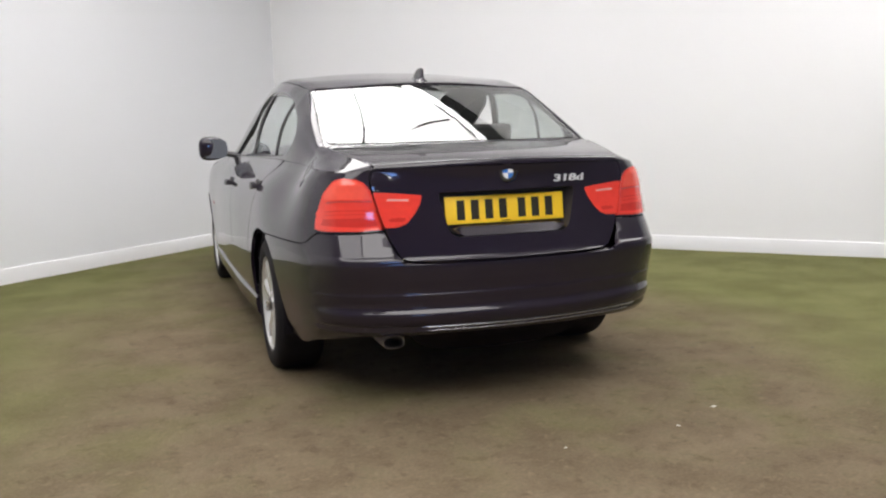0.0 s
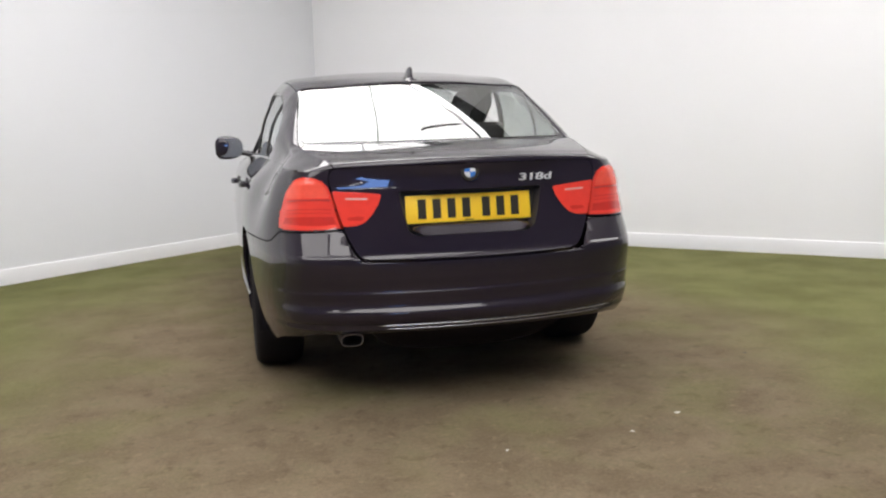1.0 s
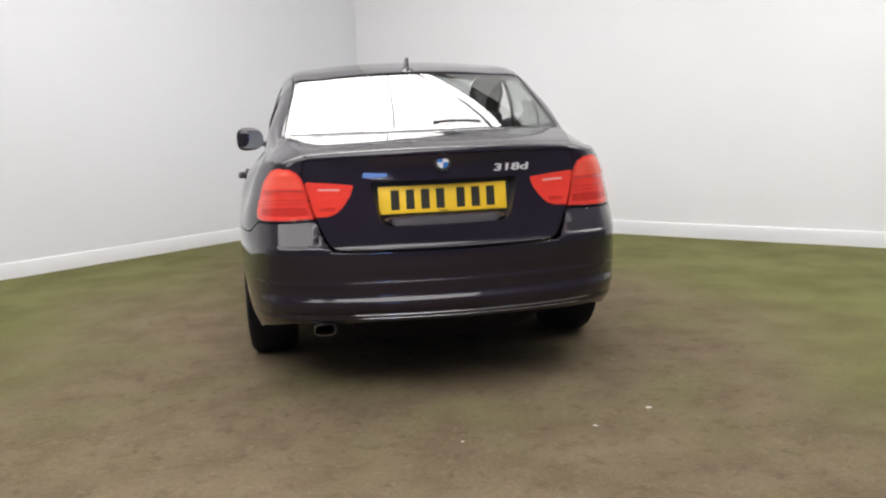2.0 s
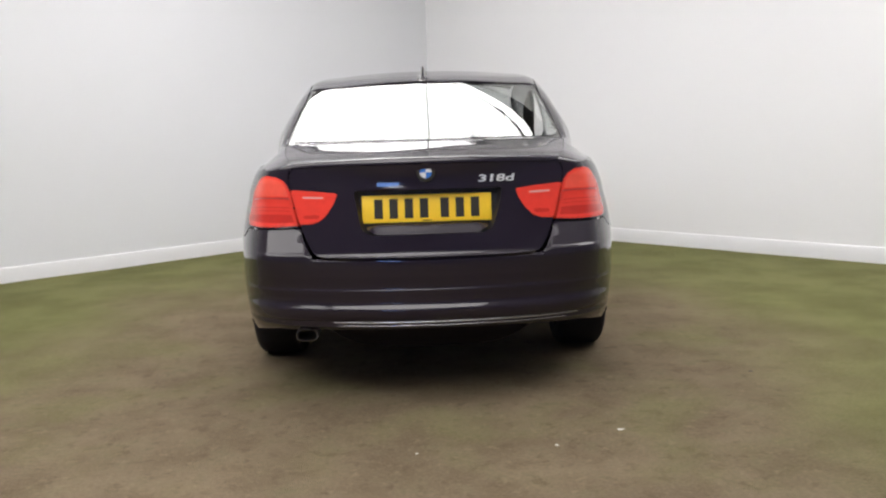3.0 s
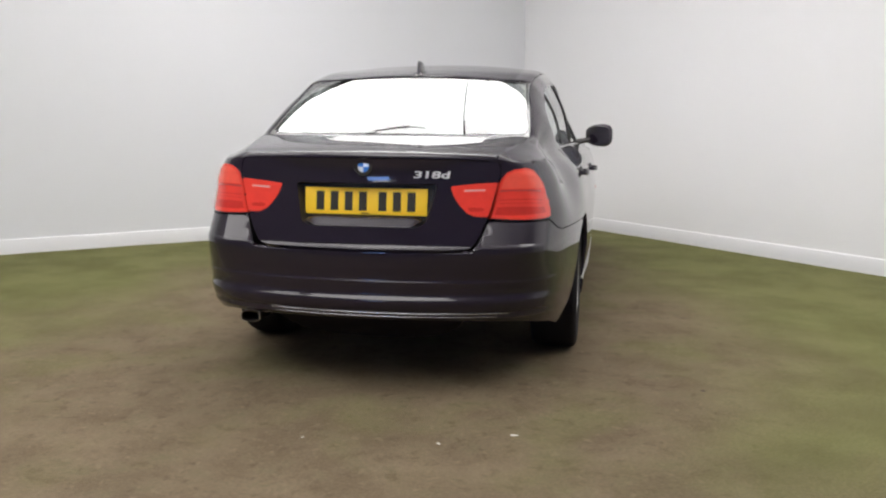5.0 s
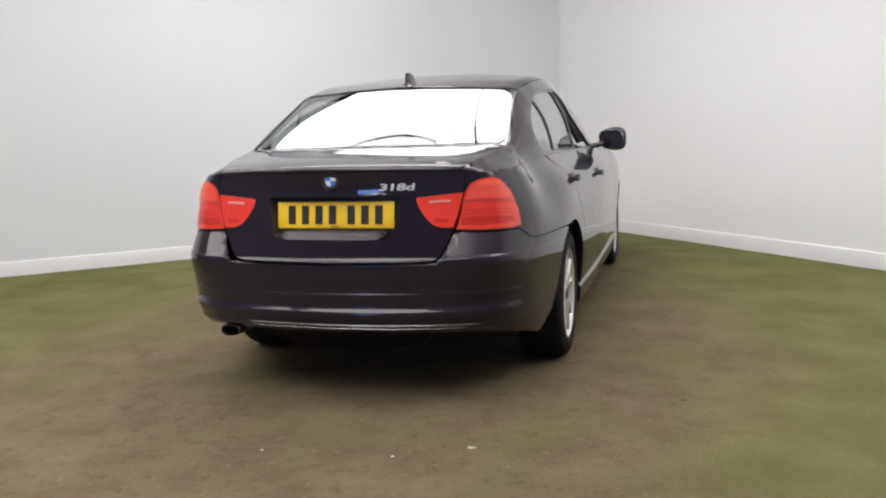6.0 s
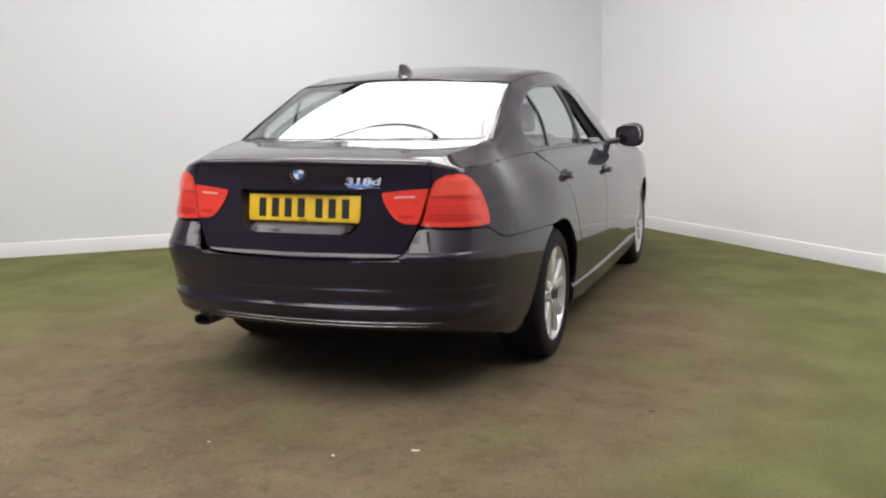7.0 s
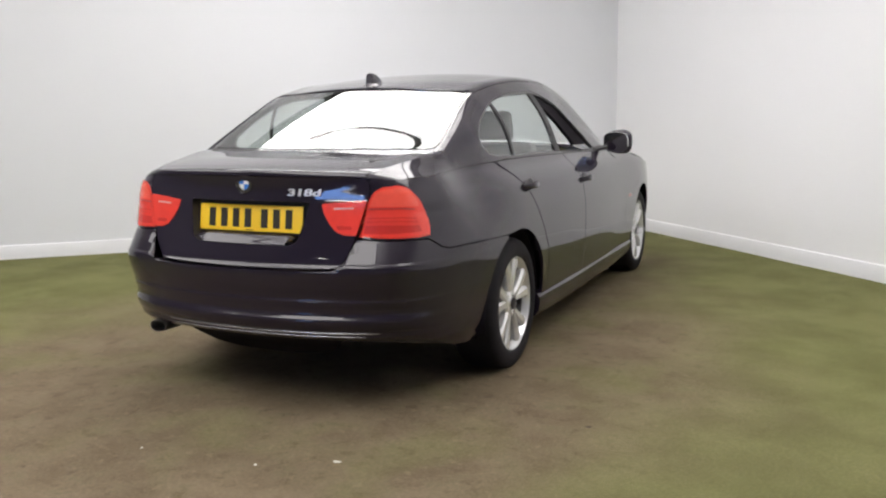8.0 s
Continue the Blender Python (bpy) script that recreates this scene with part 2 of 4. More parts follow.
def patch(name, outline, surface, step, mat, parent=None, label="", thick=0.012, off=0.0, holes=(), side=1, edge=0.0015):
    """A panel cut from a surface: the outline and holes in its two parameters, with thickness, and walls round its edges."""
    from mathutils.geometry import delaunay_2d_cdt
    step = np.array(step, float)
    rings = [densify(outline, step)] + [densify(h, step) for h in holes]
    lo, hi = rings[0].min(0), rings[0].max(0)
    n = np.maximum(1, np.ceil((hi - lo) / step)).astype(int)
    gx, gy = np.meshgrid(lo[0] + (np.arange(n[0]) + 0.5) * (hi[0] - lo[0]) / n[0], lo[1] + (np.arange(n[1]) + 0.5) * (hi[1] - lo[1]) / n[1])
    grid = np.stack([gx.ravel(), gy.ravel()], 1)
    keep = inside(rings[0], grid)
    for h in rings[1:]:
        keep &= ~inside(h, grid)
    grid = grid[keep]
    border = np.concatenate(rings)
    if len(grid):
        near = np.full(len(grid), 9.0)
        for c in np.array_split(np.arange(len(border)), max(1, len(border) // 200)):
            near = np.minimum(near, np.min(np.linalg.norm((grid[:, None] - border[None, c]) / step, axis=2), axis=1))
        grid = grid[near > 0.45]
    pts = np.concatenate([border, grid]) / step
    edges, at = [], 0
    for r in rings:
        edges += [(at + i, at + (i + 1) % len(r)) for i in range(len(r))]
        at += len(r)
    co, _, tris, *_ = delaunay_2d_cdt([Vector(p) for p in pts], edges, [], 0, 1e-7)
    co = np.array([tuple(c) for c in co])
    tris = np.array([t for t in tris if len(t) == 3])
    mid = co[tris].mean(1) * step
    ok = inside(rings[0], mid)
    for h in rings[1:]:
        ok &= ~inside(h, mid)
    tris = tris[ok]
    uv = co * step
    e = 1e-4
    flip = np.array([side, 1, 1.0])
    P = surface(uv[:, 0], uv[:, 1]) * flip
    A = (surface(uv[:, 0] + e, uv[:, 1]) - surface(uv[:, 0] - e, uv[:, 1])) * flip
    B = (surface(uv[:, 0], uv[:, 1] + e) - surface(uv[:, 0], uv[:, 1] - e)) * flip
    N = np.cross(A, B)
    N /= np.linalg.norm(N, axis=1, keepdims=True) + 1e-12
    face_n = np.cross(P[tris[:, 1]] - P[tris[:, 0]], P[tris[:, 2]] - P[tris[:, 0]])
    core = np.stack([np.zeros(len(P)), np.clip(P[:, 1], 0.9, 3.6), np.full(len(P), 0.6)], 1)
    if np.sum(N * (P - core)) < 0:
        N = -N
    turn = np.sum(face_n * N[tris[:, 0]], axis=1) < 0
    tris[turn] = tris[turn][:, ::-1]
    count = {}
    for t in tris:
        for a, b in ((t[0], t[1]), (t[1], t[2]), (t[2], t[0])):
            count[(a, b)] = 1
    rim = [ab for ab in count if (ab[1], ab[0]) not in count]
    rim_v = sorted({v for ab in rim for v in ab})
    top = P + N * off
    top[rim_v] -= N[rim_v] * edge
    nv = len(P)
    back = P + N * (off - thick)
    idx = {v: i for i, v in enumerate(rim_v)}
    verts = np.concatenate([top, back, top[rim_v], back[rim_v]])
    faces = [tuple(t) for t in tris] + [tuple(t[::-1] + nv) for t in tris]
    k = len(rim_v)
    faces += [(2 * nv + idx[b], 2 * nv + idx[a], 2 * nv + k + idx[a], 2 * nv + k + idx[b]) for a, b in rim]
    normals = np.concatenate([N, -N, np.zeros((2 * k, 3))])
    return mesh_part(name, verts, faces, mat, parent, label, normals)


# ---- the bay: turf floor, two white walls, dark hall behind ----
CORNER = Vector((0.055, 6.425, 0))
WAY_A = Vector((-math.cos(radians(42.38)), -math.sin(radians(42.38)), 0))
WAY_B = Vector((math.cos(radians(-46.14)), math.sin(radians(-46.14)), 0))
LONG, HIGH = 12.0, 4.5


def wall_slab(name, start, way, length, z0, z1, thick, outward, mat, label):
    """An upright slab along a line, its room face on the line."""
    o = outward * thick
    a, b = start, start + way * length
    bm = bmesh.new()
    vs = [bm.verts.new(p + Vector((0, 0, z))) for z in (z0, z1) for p in (a, b, b + o, a + o)]
    for f in ((0, 1, 2, 3), (4, 7, 6, 5), (0, 4, 5, 1), (1, 5, 6, 2), (2, 6, 7, 3), (3, 7, 4, 0)):
        bm.faces.new([vs[i] for i in f])
    bmesh.ops.recalc_face_normals(bm, faces=bm.faces)
    return tagged(part(name, bm, mat, None), label, "wall", kind="structure")


def skirting(name, start, way, length, inward):
    """A skirting board with a rounded top edge, 12 cm high."""
    prof = [(0.0, -0.01), (0.014, -0.01), (0.014, 0.114), (0.012, 0.118), (0.008, 0.120), (0.0, 0.120)]
    bm = bmesh.new()
    ends = []
    for p in (start, start + way * length):
        ends.append([bm.verts.new(p + inward * d + Vector((0, 0, z))) for d, z in prof])
    for i in range(len(prof)):
        j = (i + 1) % len(prof)
        bm.faces.new((ends[0][i], ends[0][j], ends[1][j], ends[1][i]))
    bm.faces.new(ends[0])
    bm.faces.new(ends[1][::-1])
    bmesh.ops.recalc_face_normals(bm, faces=bm.faces)
    return tagged(part(name, bm, SKIRT_WHITE, None, smooth_angle=50), "white gloss skirting board along the wall", "skirting", kind="structure")


OUT_A = Vector((-WAY_A.y, WAY_A.x, 0))
OUT_A = OUT_A if OUT_A.y > 0 else -OUT_A
OUT_B = Vector((-WAY_B.y, WAY_B.x, 0))
OUT_B = OUT_B if OUT_B.y > 0 else -OUT_B
# same white paint on both walls; the west one is coloured darker as less lit
wall_slab("wall_west", CORNER, WAY_A, LONG, -0.05, HIGH, 0.15, OUT_A, WALL_WHITE_DIM, "smooth white painted wall of the photo bay")
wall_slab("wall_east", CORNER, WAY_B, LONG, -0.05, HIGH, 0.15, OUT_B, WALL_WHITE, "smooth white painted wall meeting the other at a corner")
skirting("baseboard", CORNER, WAY_A, LONG, -OUT_A)
skirting("baseboard", CORNER + WAY_B * 0.018, WAY_B, LONG - 0.018, -OUT_B)
END_A, END_B = CORNER + WAY_A * LONG, CORNER + WAY_B * LONG
BACK = END_A + END_B - CORNER


def floor_sheet():
    """The turf floor, slightly uneven, over the whole hall."""
    n = 120
    ea, eb = END_A - CORNER, END_B - CORNER
    verts, faces = [], []
    for i in range(n + 1):
        for j in range(n + 1):
            p = CORNER + ea * (i / n) + eb * (j / n)
            z = 0.004 * noise.noise(Vector((p.x * 1.7, p.y * 1.7, 0))) - 0.002
            verts.append((p.x, p.y, z))
    for i in range(n):
        for j in range(n):
            a = i * (n + 1) + j
            faces.append((a, a + n + 1, a + n + 2, a + 1))
    ob = mesh_part("floor", verts, faces, TURF)
    return tagged(ob, "worn green and brown artificial turf floor", "floor", kind="structure")


floor_sheet()
# the dark hall that closes the place behind the bay, with a daylight window
OPEN0, OPEN1, OPEN_TOP = 0.79, 0.92, 2.10
back_way = (BACK - END_A).normalized()
back_len = (BACK - END_A).length
side_way = (BACK - END_B).normalized()
out_back = Vector((back_way.y, -back_way.x, 0))
out_back = out_back if out_back.y < 0 else -out_back
out_side = Vector((side_way.y, -side_way.x, 0))
out_side = out_side if out_side.y < 0 else -out_side
wall_slab("wall_south", END_A, back_way, back_len * OPEN0, -0.05, HIGH, 0.15, out_back, DARK_WALL, "dull grey wall of the hall behind the bay")
wall_slab("wall_south", END_A + back_way * back_len * OPEN1, back_way, back_len * (1 - OPEN1) + 0.15, -0.05, HIGH, 0.15, out_back, DARK_WALL, "dull grey wall beside the daylight window")
wall_slab("wall_south", END_A + back_way * back_len * OPEN0, back_way, back_len * (OPEN1 - OPEN0), OPEN_TOP, HIGH, 0.15, out_back, DARK_WALL, "dull grey wall over the daylight window")
wall_slab("wall_south", END_A + back_way * back_len * OPEN0, back_way, back_len * (OPEN1 - OPEN0), -0.05, 1.35, 0.15, out_back, DARK_WALL, "dull grey wall under the daylight window")
wall_slab("wall_north", END_B, side_way, (BACK - END_B).length, -0.05, HIGH, 0.15, out_side, DARK_WALL, "dull grey wall closing the hall")
wall_slab("backdrop", END_A + back_way * back_len * (OPEN0 - 0.02) + out_back * 0.6, back_way, back_len * (OPEN1 - OPEN0 + 0.04), -0.05, OPEN_TOP + 0.1, 0.05, out_back, DAYLIGHT, "bluish daylight outside the window")


def ceiling_sheet():
    bm = bmesh.new()
    o = 0.2
    vs = [bm.verts.new(p + Vector((0, 0, z))) for z in (HIGH, HIGH + 0.12)
          for p in (CORNER + Vector((0, o, 0)), END_A + Vector((-o, 0, 0)), BACK + Vector((0, -o, 0)), END_B + Vector((o, 0, 0)))]
    for f in ((0, 1, 2, 3), (4, 7, 6, 5), (0, 4, 5, 1), (1, 5, 6, 2), (2, 6, 7, 3), (3, 7, 4, 0)):
        bm.faces.new([vs[i] for i in f])
    bmesh.ops.recalc_face_normals(bm, faces=bm.faces)
    return tagged(part("ceiling", bm, CEILING_WHITE), "off-white hall ceiling above the light", "ceiling", kind="structure")


ceiling_sheet()


def light_box(corners, z, cables, glow_mat, rim=0.10):
    """A luminous ceiling panel in a dark frame, with thin dark bars hung across it."""
    root = new("ceiling_light")
    tagged(root, "hanging luminous white light panel in a dark frame", "light", group="ceiling lights")

    def prism(name, pts, z0, z1, mat, label=""):
        bm = bmesh.new()
        lo = [bm.verts.new((p.x, p.y, z0)) for p in pts]
        hi = [bm.verts.new((p.x, p.y, z1)) for p in pts]
        n = len(pts)
        bm.faces.new(lo)
        bm.faces.new(hi[::-1])
        for i in range(n):
            bm.faces.new((lo[i], lo[(i + 1) % n], hi[(i + 1) % n], hi[i]))
        bmesh.ops.recalc_face_normals(bm, faces=bm.faces)
        return part(name, bm, mat, root, label)

    n = len(corners)
    mid = sum((p for p in corners), Vector((0, 0, 0))) / n
    prism("diffuser", corners, z, z + 0.03, glow_mat, "glowing white diffuser sheet")
    for p in corners:
        q = p + (mid - p) * 0.05
        part("hanger", lathe_bm([(0.0005, z + 0.03), (0.006, z + 0.03), (0.006, HIGH), (0.0005, HIGH)], 8, "z"), BAR_DARK, root, "thin hanging rod").location = (q.x, q.y, 0)
    outs = []
    for i in range(n):
        e = (corners[(i + 1) % n] - corners[i]).normalized()
        o = Vector((e.y, -e.x, 0))
        outs.append(o if o.dot(corners[i] - mid) > 0 else -o)
    for i in range(n):
        k = (i + 1) % n
        bi, bk = (outs[i - 1] + outs[i]), (outs[i] + outs[k])
        pi, pk = bi * (rim / bi.dot(outs[i])), bk * (rim / bk.dot(outs[i]))
        prism("frame_side", [corners[i], corners[k], corners[k] + pk, corners[i] + pi], z - 0.02, z + 0.06, BAR_DARK, "dark frame side")
    for (x0, y0), (x1, y1), r in cables:
        d = Vector((x1 - x0, y1 - y0, 0))
        bm = lathe_bm([(0.0005, 0), (r, 0), (r, d.length), (0.0005, d.length)], 10)
        bm.transform(Matrix.Translation((x0, y0, z - 0.05)) @ Matrix.Rotation(math.atan2(d.y, d.x), 4, "Z"))
        part("cable", bm, BAR_DARK, root, "dark cable hung under the panel")
    return root


def diamond(x, y, size):
    """A square that stands on the two walls' directions, from its corner nearest the room corner."""
    p = Vector((x, y, 0))
    return [p, p + WAY_B * size, p + (WAY_A + WAY_B) * size, p + WAY_A * size]


def cut_diamond(x, y, size, depth):
    """The same with its far corner cut away."""
    p = Vector((x, y, 0))
    return [p, p + WAY_B * size, p + WAY_B * size + WAY_A * depth, p + WAY_A * size + WAY_B * depth, p + WAY_A * size]


light_box(cut_diamond(-0.57, 3.90, 2.85, 0.6), 3.35, [((0.05, 1.6), (0.03, 3.1), 0.008), ((-1.75, 1.90), (-0.30, 1.88), 0.008), ((0.45, 1.93), (0.92, 2.05), 0.010), ((0.16, 2.88), (1.16, 1.90), 0.012)], PANEL, 0.2)
light_box(diamond(-3.1, 0.75, 2.8), 3.35, [], PANEL_WEST, 0.03)
light_box(diamond(3.1, 2.15, 2.3), 3.35, [], PANEL_EAST)
light_box(diamond(-0.54, -0.80, 2.7), 3.35, [], PANEL_REAR, 0.03)


def strip_lamp(x0, x1, y, z):
    """A white tube lamp on the wall over the window."""
    root = new("strip_lamp")
    tagged(root, "white tube lamp over the daylight window", "lamp")
    part("tube", lathe_bm([(0.0005, x0), (0.02, x0), (0.02, x1), (0.0005, x1)], 14), TUBE, root, "glowing white tube")
    part("housing", box_bm(x0 - 0.03, -0.06, 0.022, x1 + 0.03, 0.06, 0.07, 0.01), SKIRT_WHITE, root, "white lamp housing")
    a = math.degrees(math.atan2(back_way.y, back_way.x))
    p = END_A + back_way * y
    root.matrix_basis = Matrix.LocRotScale((p.x, p.y, z), Euler((0, 0, radians(a))), None) @ Matrix.Translation((0, 0.10, 0))
    return root


strip_lamp(-0.55, 0.55, back_len * (OPEN0 + 0.07), OPEN_TOP + 0.18)
strip_lamp(-0.55, 0.55, back_len * (OPEN1 - 0.04), OPEN_TOP + 0.18)

# ---- the car: one smooth body surface, cut into panels ----
# plan outline at mid height, tail to nose: half width, distance from the tail
PLAN = [(0, 0), (0.15, 0.0054), (0.29, 0.0210), (0.40, 0.0422), (0.50, 0.0700), (0.58, 0.101), (0.65, 0.142), (0.71, 0.190), (0.755, 0.248),
        (0.79, 0.325), (0.818, 0.43), (0.845, 0.60), (0.872, 0.90), (0.886, 1.3), (0.900, 1.8), (0.905, 2.2), (0.905, 2.7), (0.900, 3.2), (0.893, 3.75),
        (0.865, 4.05), (0.80, 4.27), (0.68, 4.42), (0.4, 4.51), (0.0, 4.54)]
_d = [0.0]
for (_a, _b), (_c, _e) in zip(PLAN, PLAN[1:]):
    _d.append(_d[-1] + math.hypot(_c - _a, _e - _b))


def spline(knots, values, flat_start=False):
    """A cubic spline without jumps of curvature; flat_start: level at the first knot."""
    k, v = np.array(knots, float), np.array(values, float)
    n, h = len(k), np.diff(k)
    A, r = np.zeros((n, n)), np.zeros(n)
    for i in range(1, n - 1):
        A[i, i - 1:i + 2] = h[i - 1], 2 * (h[i - 1] + h[i]), h[i]
        r[i] = 6 * ((v[i + 1] - v[i]) / h[i] - (v[i] - v[i - 1]) / h[i - 1])
    A[-1, -1] = 1
    if flat_start:
        A[0, 0], A[0, 1], r[0] = 2 * h[0], h[0], 6 * (v[1] - v[0]) / h[0]
    else:
        A[0, 0] = 1
    m = np.linalg.solve(A, r)

    def f(x):
        x = np.clip(np.asarray(x, float), k[0], k[-1])
        i = np.clip(np.searchsorted(k, x, side="right") - 1, 0, n - 2)
        hi = h[i]
        p, q = (k[i + 1] - x), (x - k[i])
        return (m[i] * p ** 3 + m[i + 1] * q ** 3) / (6 * hi) + (v[i] / hi - m[i] * hi / 6) * p + (v[i + 1] / hi - m[i + 1] * hi / 6) * q
    return f


LID_HIGH = spline([0.64, 0.66, 0.72, 0.80, 0.87, 0.92, 0.966, 0.992], [-0.0055, -0.001, 0.0135, 0.0335, 0.0470, 0.0495, 0.0430, 0.0380])
PLAN_X = spline(_d, [q[0] for q in PLAN])
PLAN_Y = spline(_d, [q[1] for q in PLAN], True)
P_END = _d[-1]
# how far each height lies behind or ahead of the plan at the tail
TAIL = herm([0.14, 0.17, 0.20, 0.225, 0.26, 0.30, 0.325, 0.332, 0.352, 0.358, 0.385, 0.398, 0.404, 0.413, 0.424, 0.431, 0.450, 0.476, 0.480, 0.486, 0.490, 0.54, 0.575,
             0.590, 0.605, 0.617, 0.626, 0.632, 0.640, 0.660, 0.68, 0.70, 0.72, 0.75, 0.80, 0.85, 0.90, 0.93, 0.96, 0.978, 0.992],
            [0.18, 0.15, 0.12, 0.09, 0.05, -0.005, -0.034, -0.041, -0.042, -0.049, -0.0604, -0.0622, -0.0612, -0.0565, -0.0508, -0.0491, -0.0503, -0.0530, -0.0530, -0.0498, -0.0492, -0.0545, -0.0563,
             -0.0557, -0.0538, -0.0521, -0.047, -0.040, -0.0345, -0.0215, -0.0085, 0.0045, 0.0170, 0.030, 0.040, 0.048, 0.054, 0.050, 0.042, 0.042, 0.042])
# the same over the boot lid, which stands steeper
LID_LOW = herm([0.14, 0.58, 0.60, 0.612, 0.622, 0.66, 0.70], [0.18, -0.056, -0.030, -0.016, -0.010, -0.001, 0.009])


WIDE = herm([0.14, 0.2, 0.25, 0.30, 0.40, 0.50, 0.62, 0.72, 0.80, 0.86, 0.90, 0.93, 0.955, 0.99],
            [0.88, 0.925, 0.955, 0.975, 0.990, 1.0, 1.0, 0.994, 0.980, 0.957, 0.926, 0.894, 0.866, 0.838])


def LID(z):
    return np.where(np.asarray(z) < 0.66, LID_LOW(z), LID_HIGH(z))


CORNER_Z = [0.30, 0.45, 0.60, 0.72, 0.80, 0.90, 0.96]
CORNER_OUT = [0.002, 0.006, 0.045, 0.050, 0.062, 0.066, 0.045]


def smooth_step(x, a, b):
    t = np.clip((np.asarray(x, float) - a) / (b - a), 0, 1)
    return t * t * (3 - 2 * t)


def lower(p, z):
    """The body below the waist: p runs along the plan outline from the tail's middle, z is the height."""
    p, z = np.broadcast_arrays(np.asarray(p, float), np.asarray(z, float))
    q = np.abs(p)
    x0, y0 = PLAN_X(q), PLAN_Y(q)
    x = x0 * (WIDE(z) + np.interp(z, [0.82, 0.88, 0.93, 0.96, 0.99], [0.0, 0.022, 0.050, 0.058, 0.060]) * (1 - smooth_step(y0, 0.25, 1.0)))
    lid_x = np.interp(z, [0.60, 0.612, 0.625, 0.64, 0.675, 0.72, 0.80, 0.88, 0.92, 0.95], [0.43, 0.445, 0.462, 0.474, 0.491, 0.512, 0.54, 0.57, 0.585, 0.60])
    lid = (1 - smooth_step(x0, lid_x - 0.004, lid_x + 0.006)) * smooth_step(z, 0.600, 0.606)
    y = y0 + (TAIL(z) * (1 - lid) + LID(z) * lid) * (1 - smooth_step(y0, 0.13, 0.55))
    # the tail's corners stand square, most of all at the lamps
    square = np.interp(z, CORNER_Z, CORNER_OUT) * np.exp(-((y0 - 0.15) / 0.085) ** 2)
    x, y = x + 0.10 * square, y - 0.90 * square
    x = x - np.interp(z, [0.66, 0.80, 0.90, 0.96], [0.0, 0.025, 0.050, 0.050]) * np.exp(-((y0 - 0.62) / 0.24) ** 2)
    # a gentle hollow along the doors and swelling over the wheels
    x = x - 0.004 * np.exp(-((z - 0.48) / 0.13) ** 2) * smooth_step(y, 0.9, 2.0) * (1 - smooth_step(y, 2.6, 3.6))
    for hub in (0.98, 3.745):
        x = x + 0.003 * np.exp(-(((y - hub) / 0.42) ** 2 + ((z - 0.45) / 0.28) ** 2))
    return np.stack([np.sign(p) * x, y, z], -1)


P_TABLE = np.linspace(0, P_END, 4000)
BELT = herm([0.0, 0.03, 0.06, 0.10, 0.142, 0.19, 0.25, 0.3, 0.5, 0.9, 1.2, 2.0, 2.8, 3.2, 3.5, 3.8, 4.2, 4.4, 4.54], [0.966, 0.965, 0.963, 0.959, 0.955, 0.953, 0.953, 0.954, 0.962, 0.977, 0.981, 0.972, 0.952, 0.942, 0.905, 0.86, 0.76, 0.67, 0.58])


def belt_z(p):
    return BELT(PLAN_Y(np.abs(p)))


EDGE = lower(P_TABLE, belt_z(P_TABLE))


def p_at_x(x, z):
    """Where on the plan the tail has this half width at this height."""
    t = P_TABLE[P_TABLE < 0.85]
    return float(np.interp(abs(x), lower(t, z)[:, 0], t)) * (1 if x >= 0 else -1)


def p_at_y(y, z):
    t = P_TABLE[(P_TABLE > 0.3) & (P_TABLE < P_END - 0.3)]
    return float(np.interp(y, lower(t, z)[:, 1], t))


TOP = herm([0.042, 0.0445, 0.050, 0.08, 0.11, 0.16, 0.3, 0.5, 0.598, 0.612, 0.70, 0.85, 1.0, 1.09, 1.115, 1.14, 1.2, 1.4, 1.8, 2.1, 2.35, 2.5, 2.7, 3.0, 3.2, 3.27, 3.5, 3.9, 4.2, 4.42, 4.54],
           [0.966, 0.984, 0.9925, 1.0005, 1.0070, 1.0155, 1.0340, 1.0485, 1.0535, 1.0610, 1.112, 1.197, 1.278, 1.325, 1.340, 1.349, 1.360, 1.391, 1.438, 1.449, 1.438, 1.408, 1.312, 1.135, 1.01, 0.972, 0.95, 0.89, 0.81, 0.70, 0.60])
_rail = [(0.042, 0.530, 0.959), (0.0445, 0.533, 0.974), (0.052, 0.538, 0.982), (0.08, 0.550, 0.987), (0.12, 0.565, 0.996), (0.3, 0.600, 1.020), (0.5, 0.622, 1.042), (0.595, 0.626, 1.051), (0.615, 0.625, 1.062), (0.84, 0.604, 1.178), (1.06, 0.580, 1.287), (1.12, 0.580, 1.309), (1.2, 0.584, 1.326),
         (1.4, 0.596, 1.359), (1.8, 0.603, 1.385), (2.1, 0.595, 1.381), (2.35, 0.588, 1.357), (2.6, 0.600, 1.295), (2.8, 0.632, 1.195), (3.0, 0.685, 1.06), (3.15, 0.720, 0.965), (3.25, 0.725, 0.945),
         (3.5, 0.70, 0.925), (3.9, 0.66, 0.87), (4.2, 0.60, 0.785), (4.42, 0.5, 0.69), (4.54, 0.40, 0.59)]
RAIL_X, RAIL_Z = herm([r[0] for r in _rail], [r[1] for r in _rail]), herm([r[0] for r in _rail], [r[2] for r in _rail])


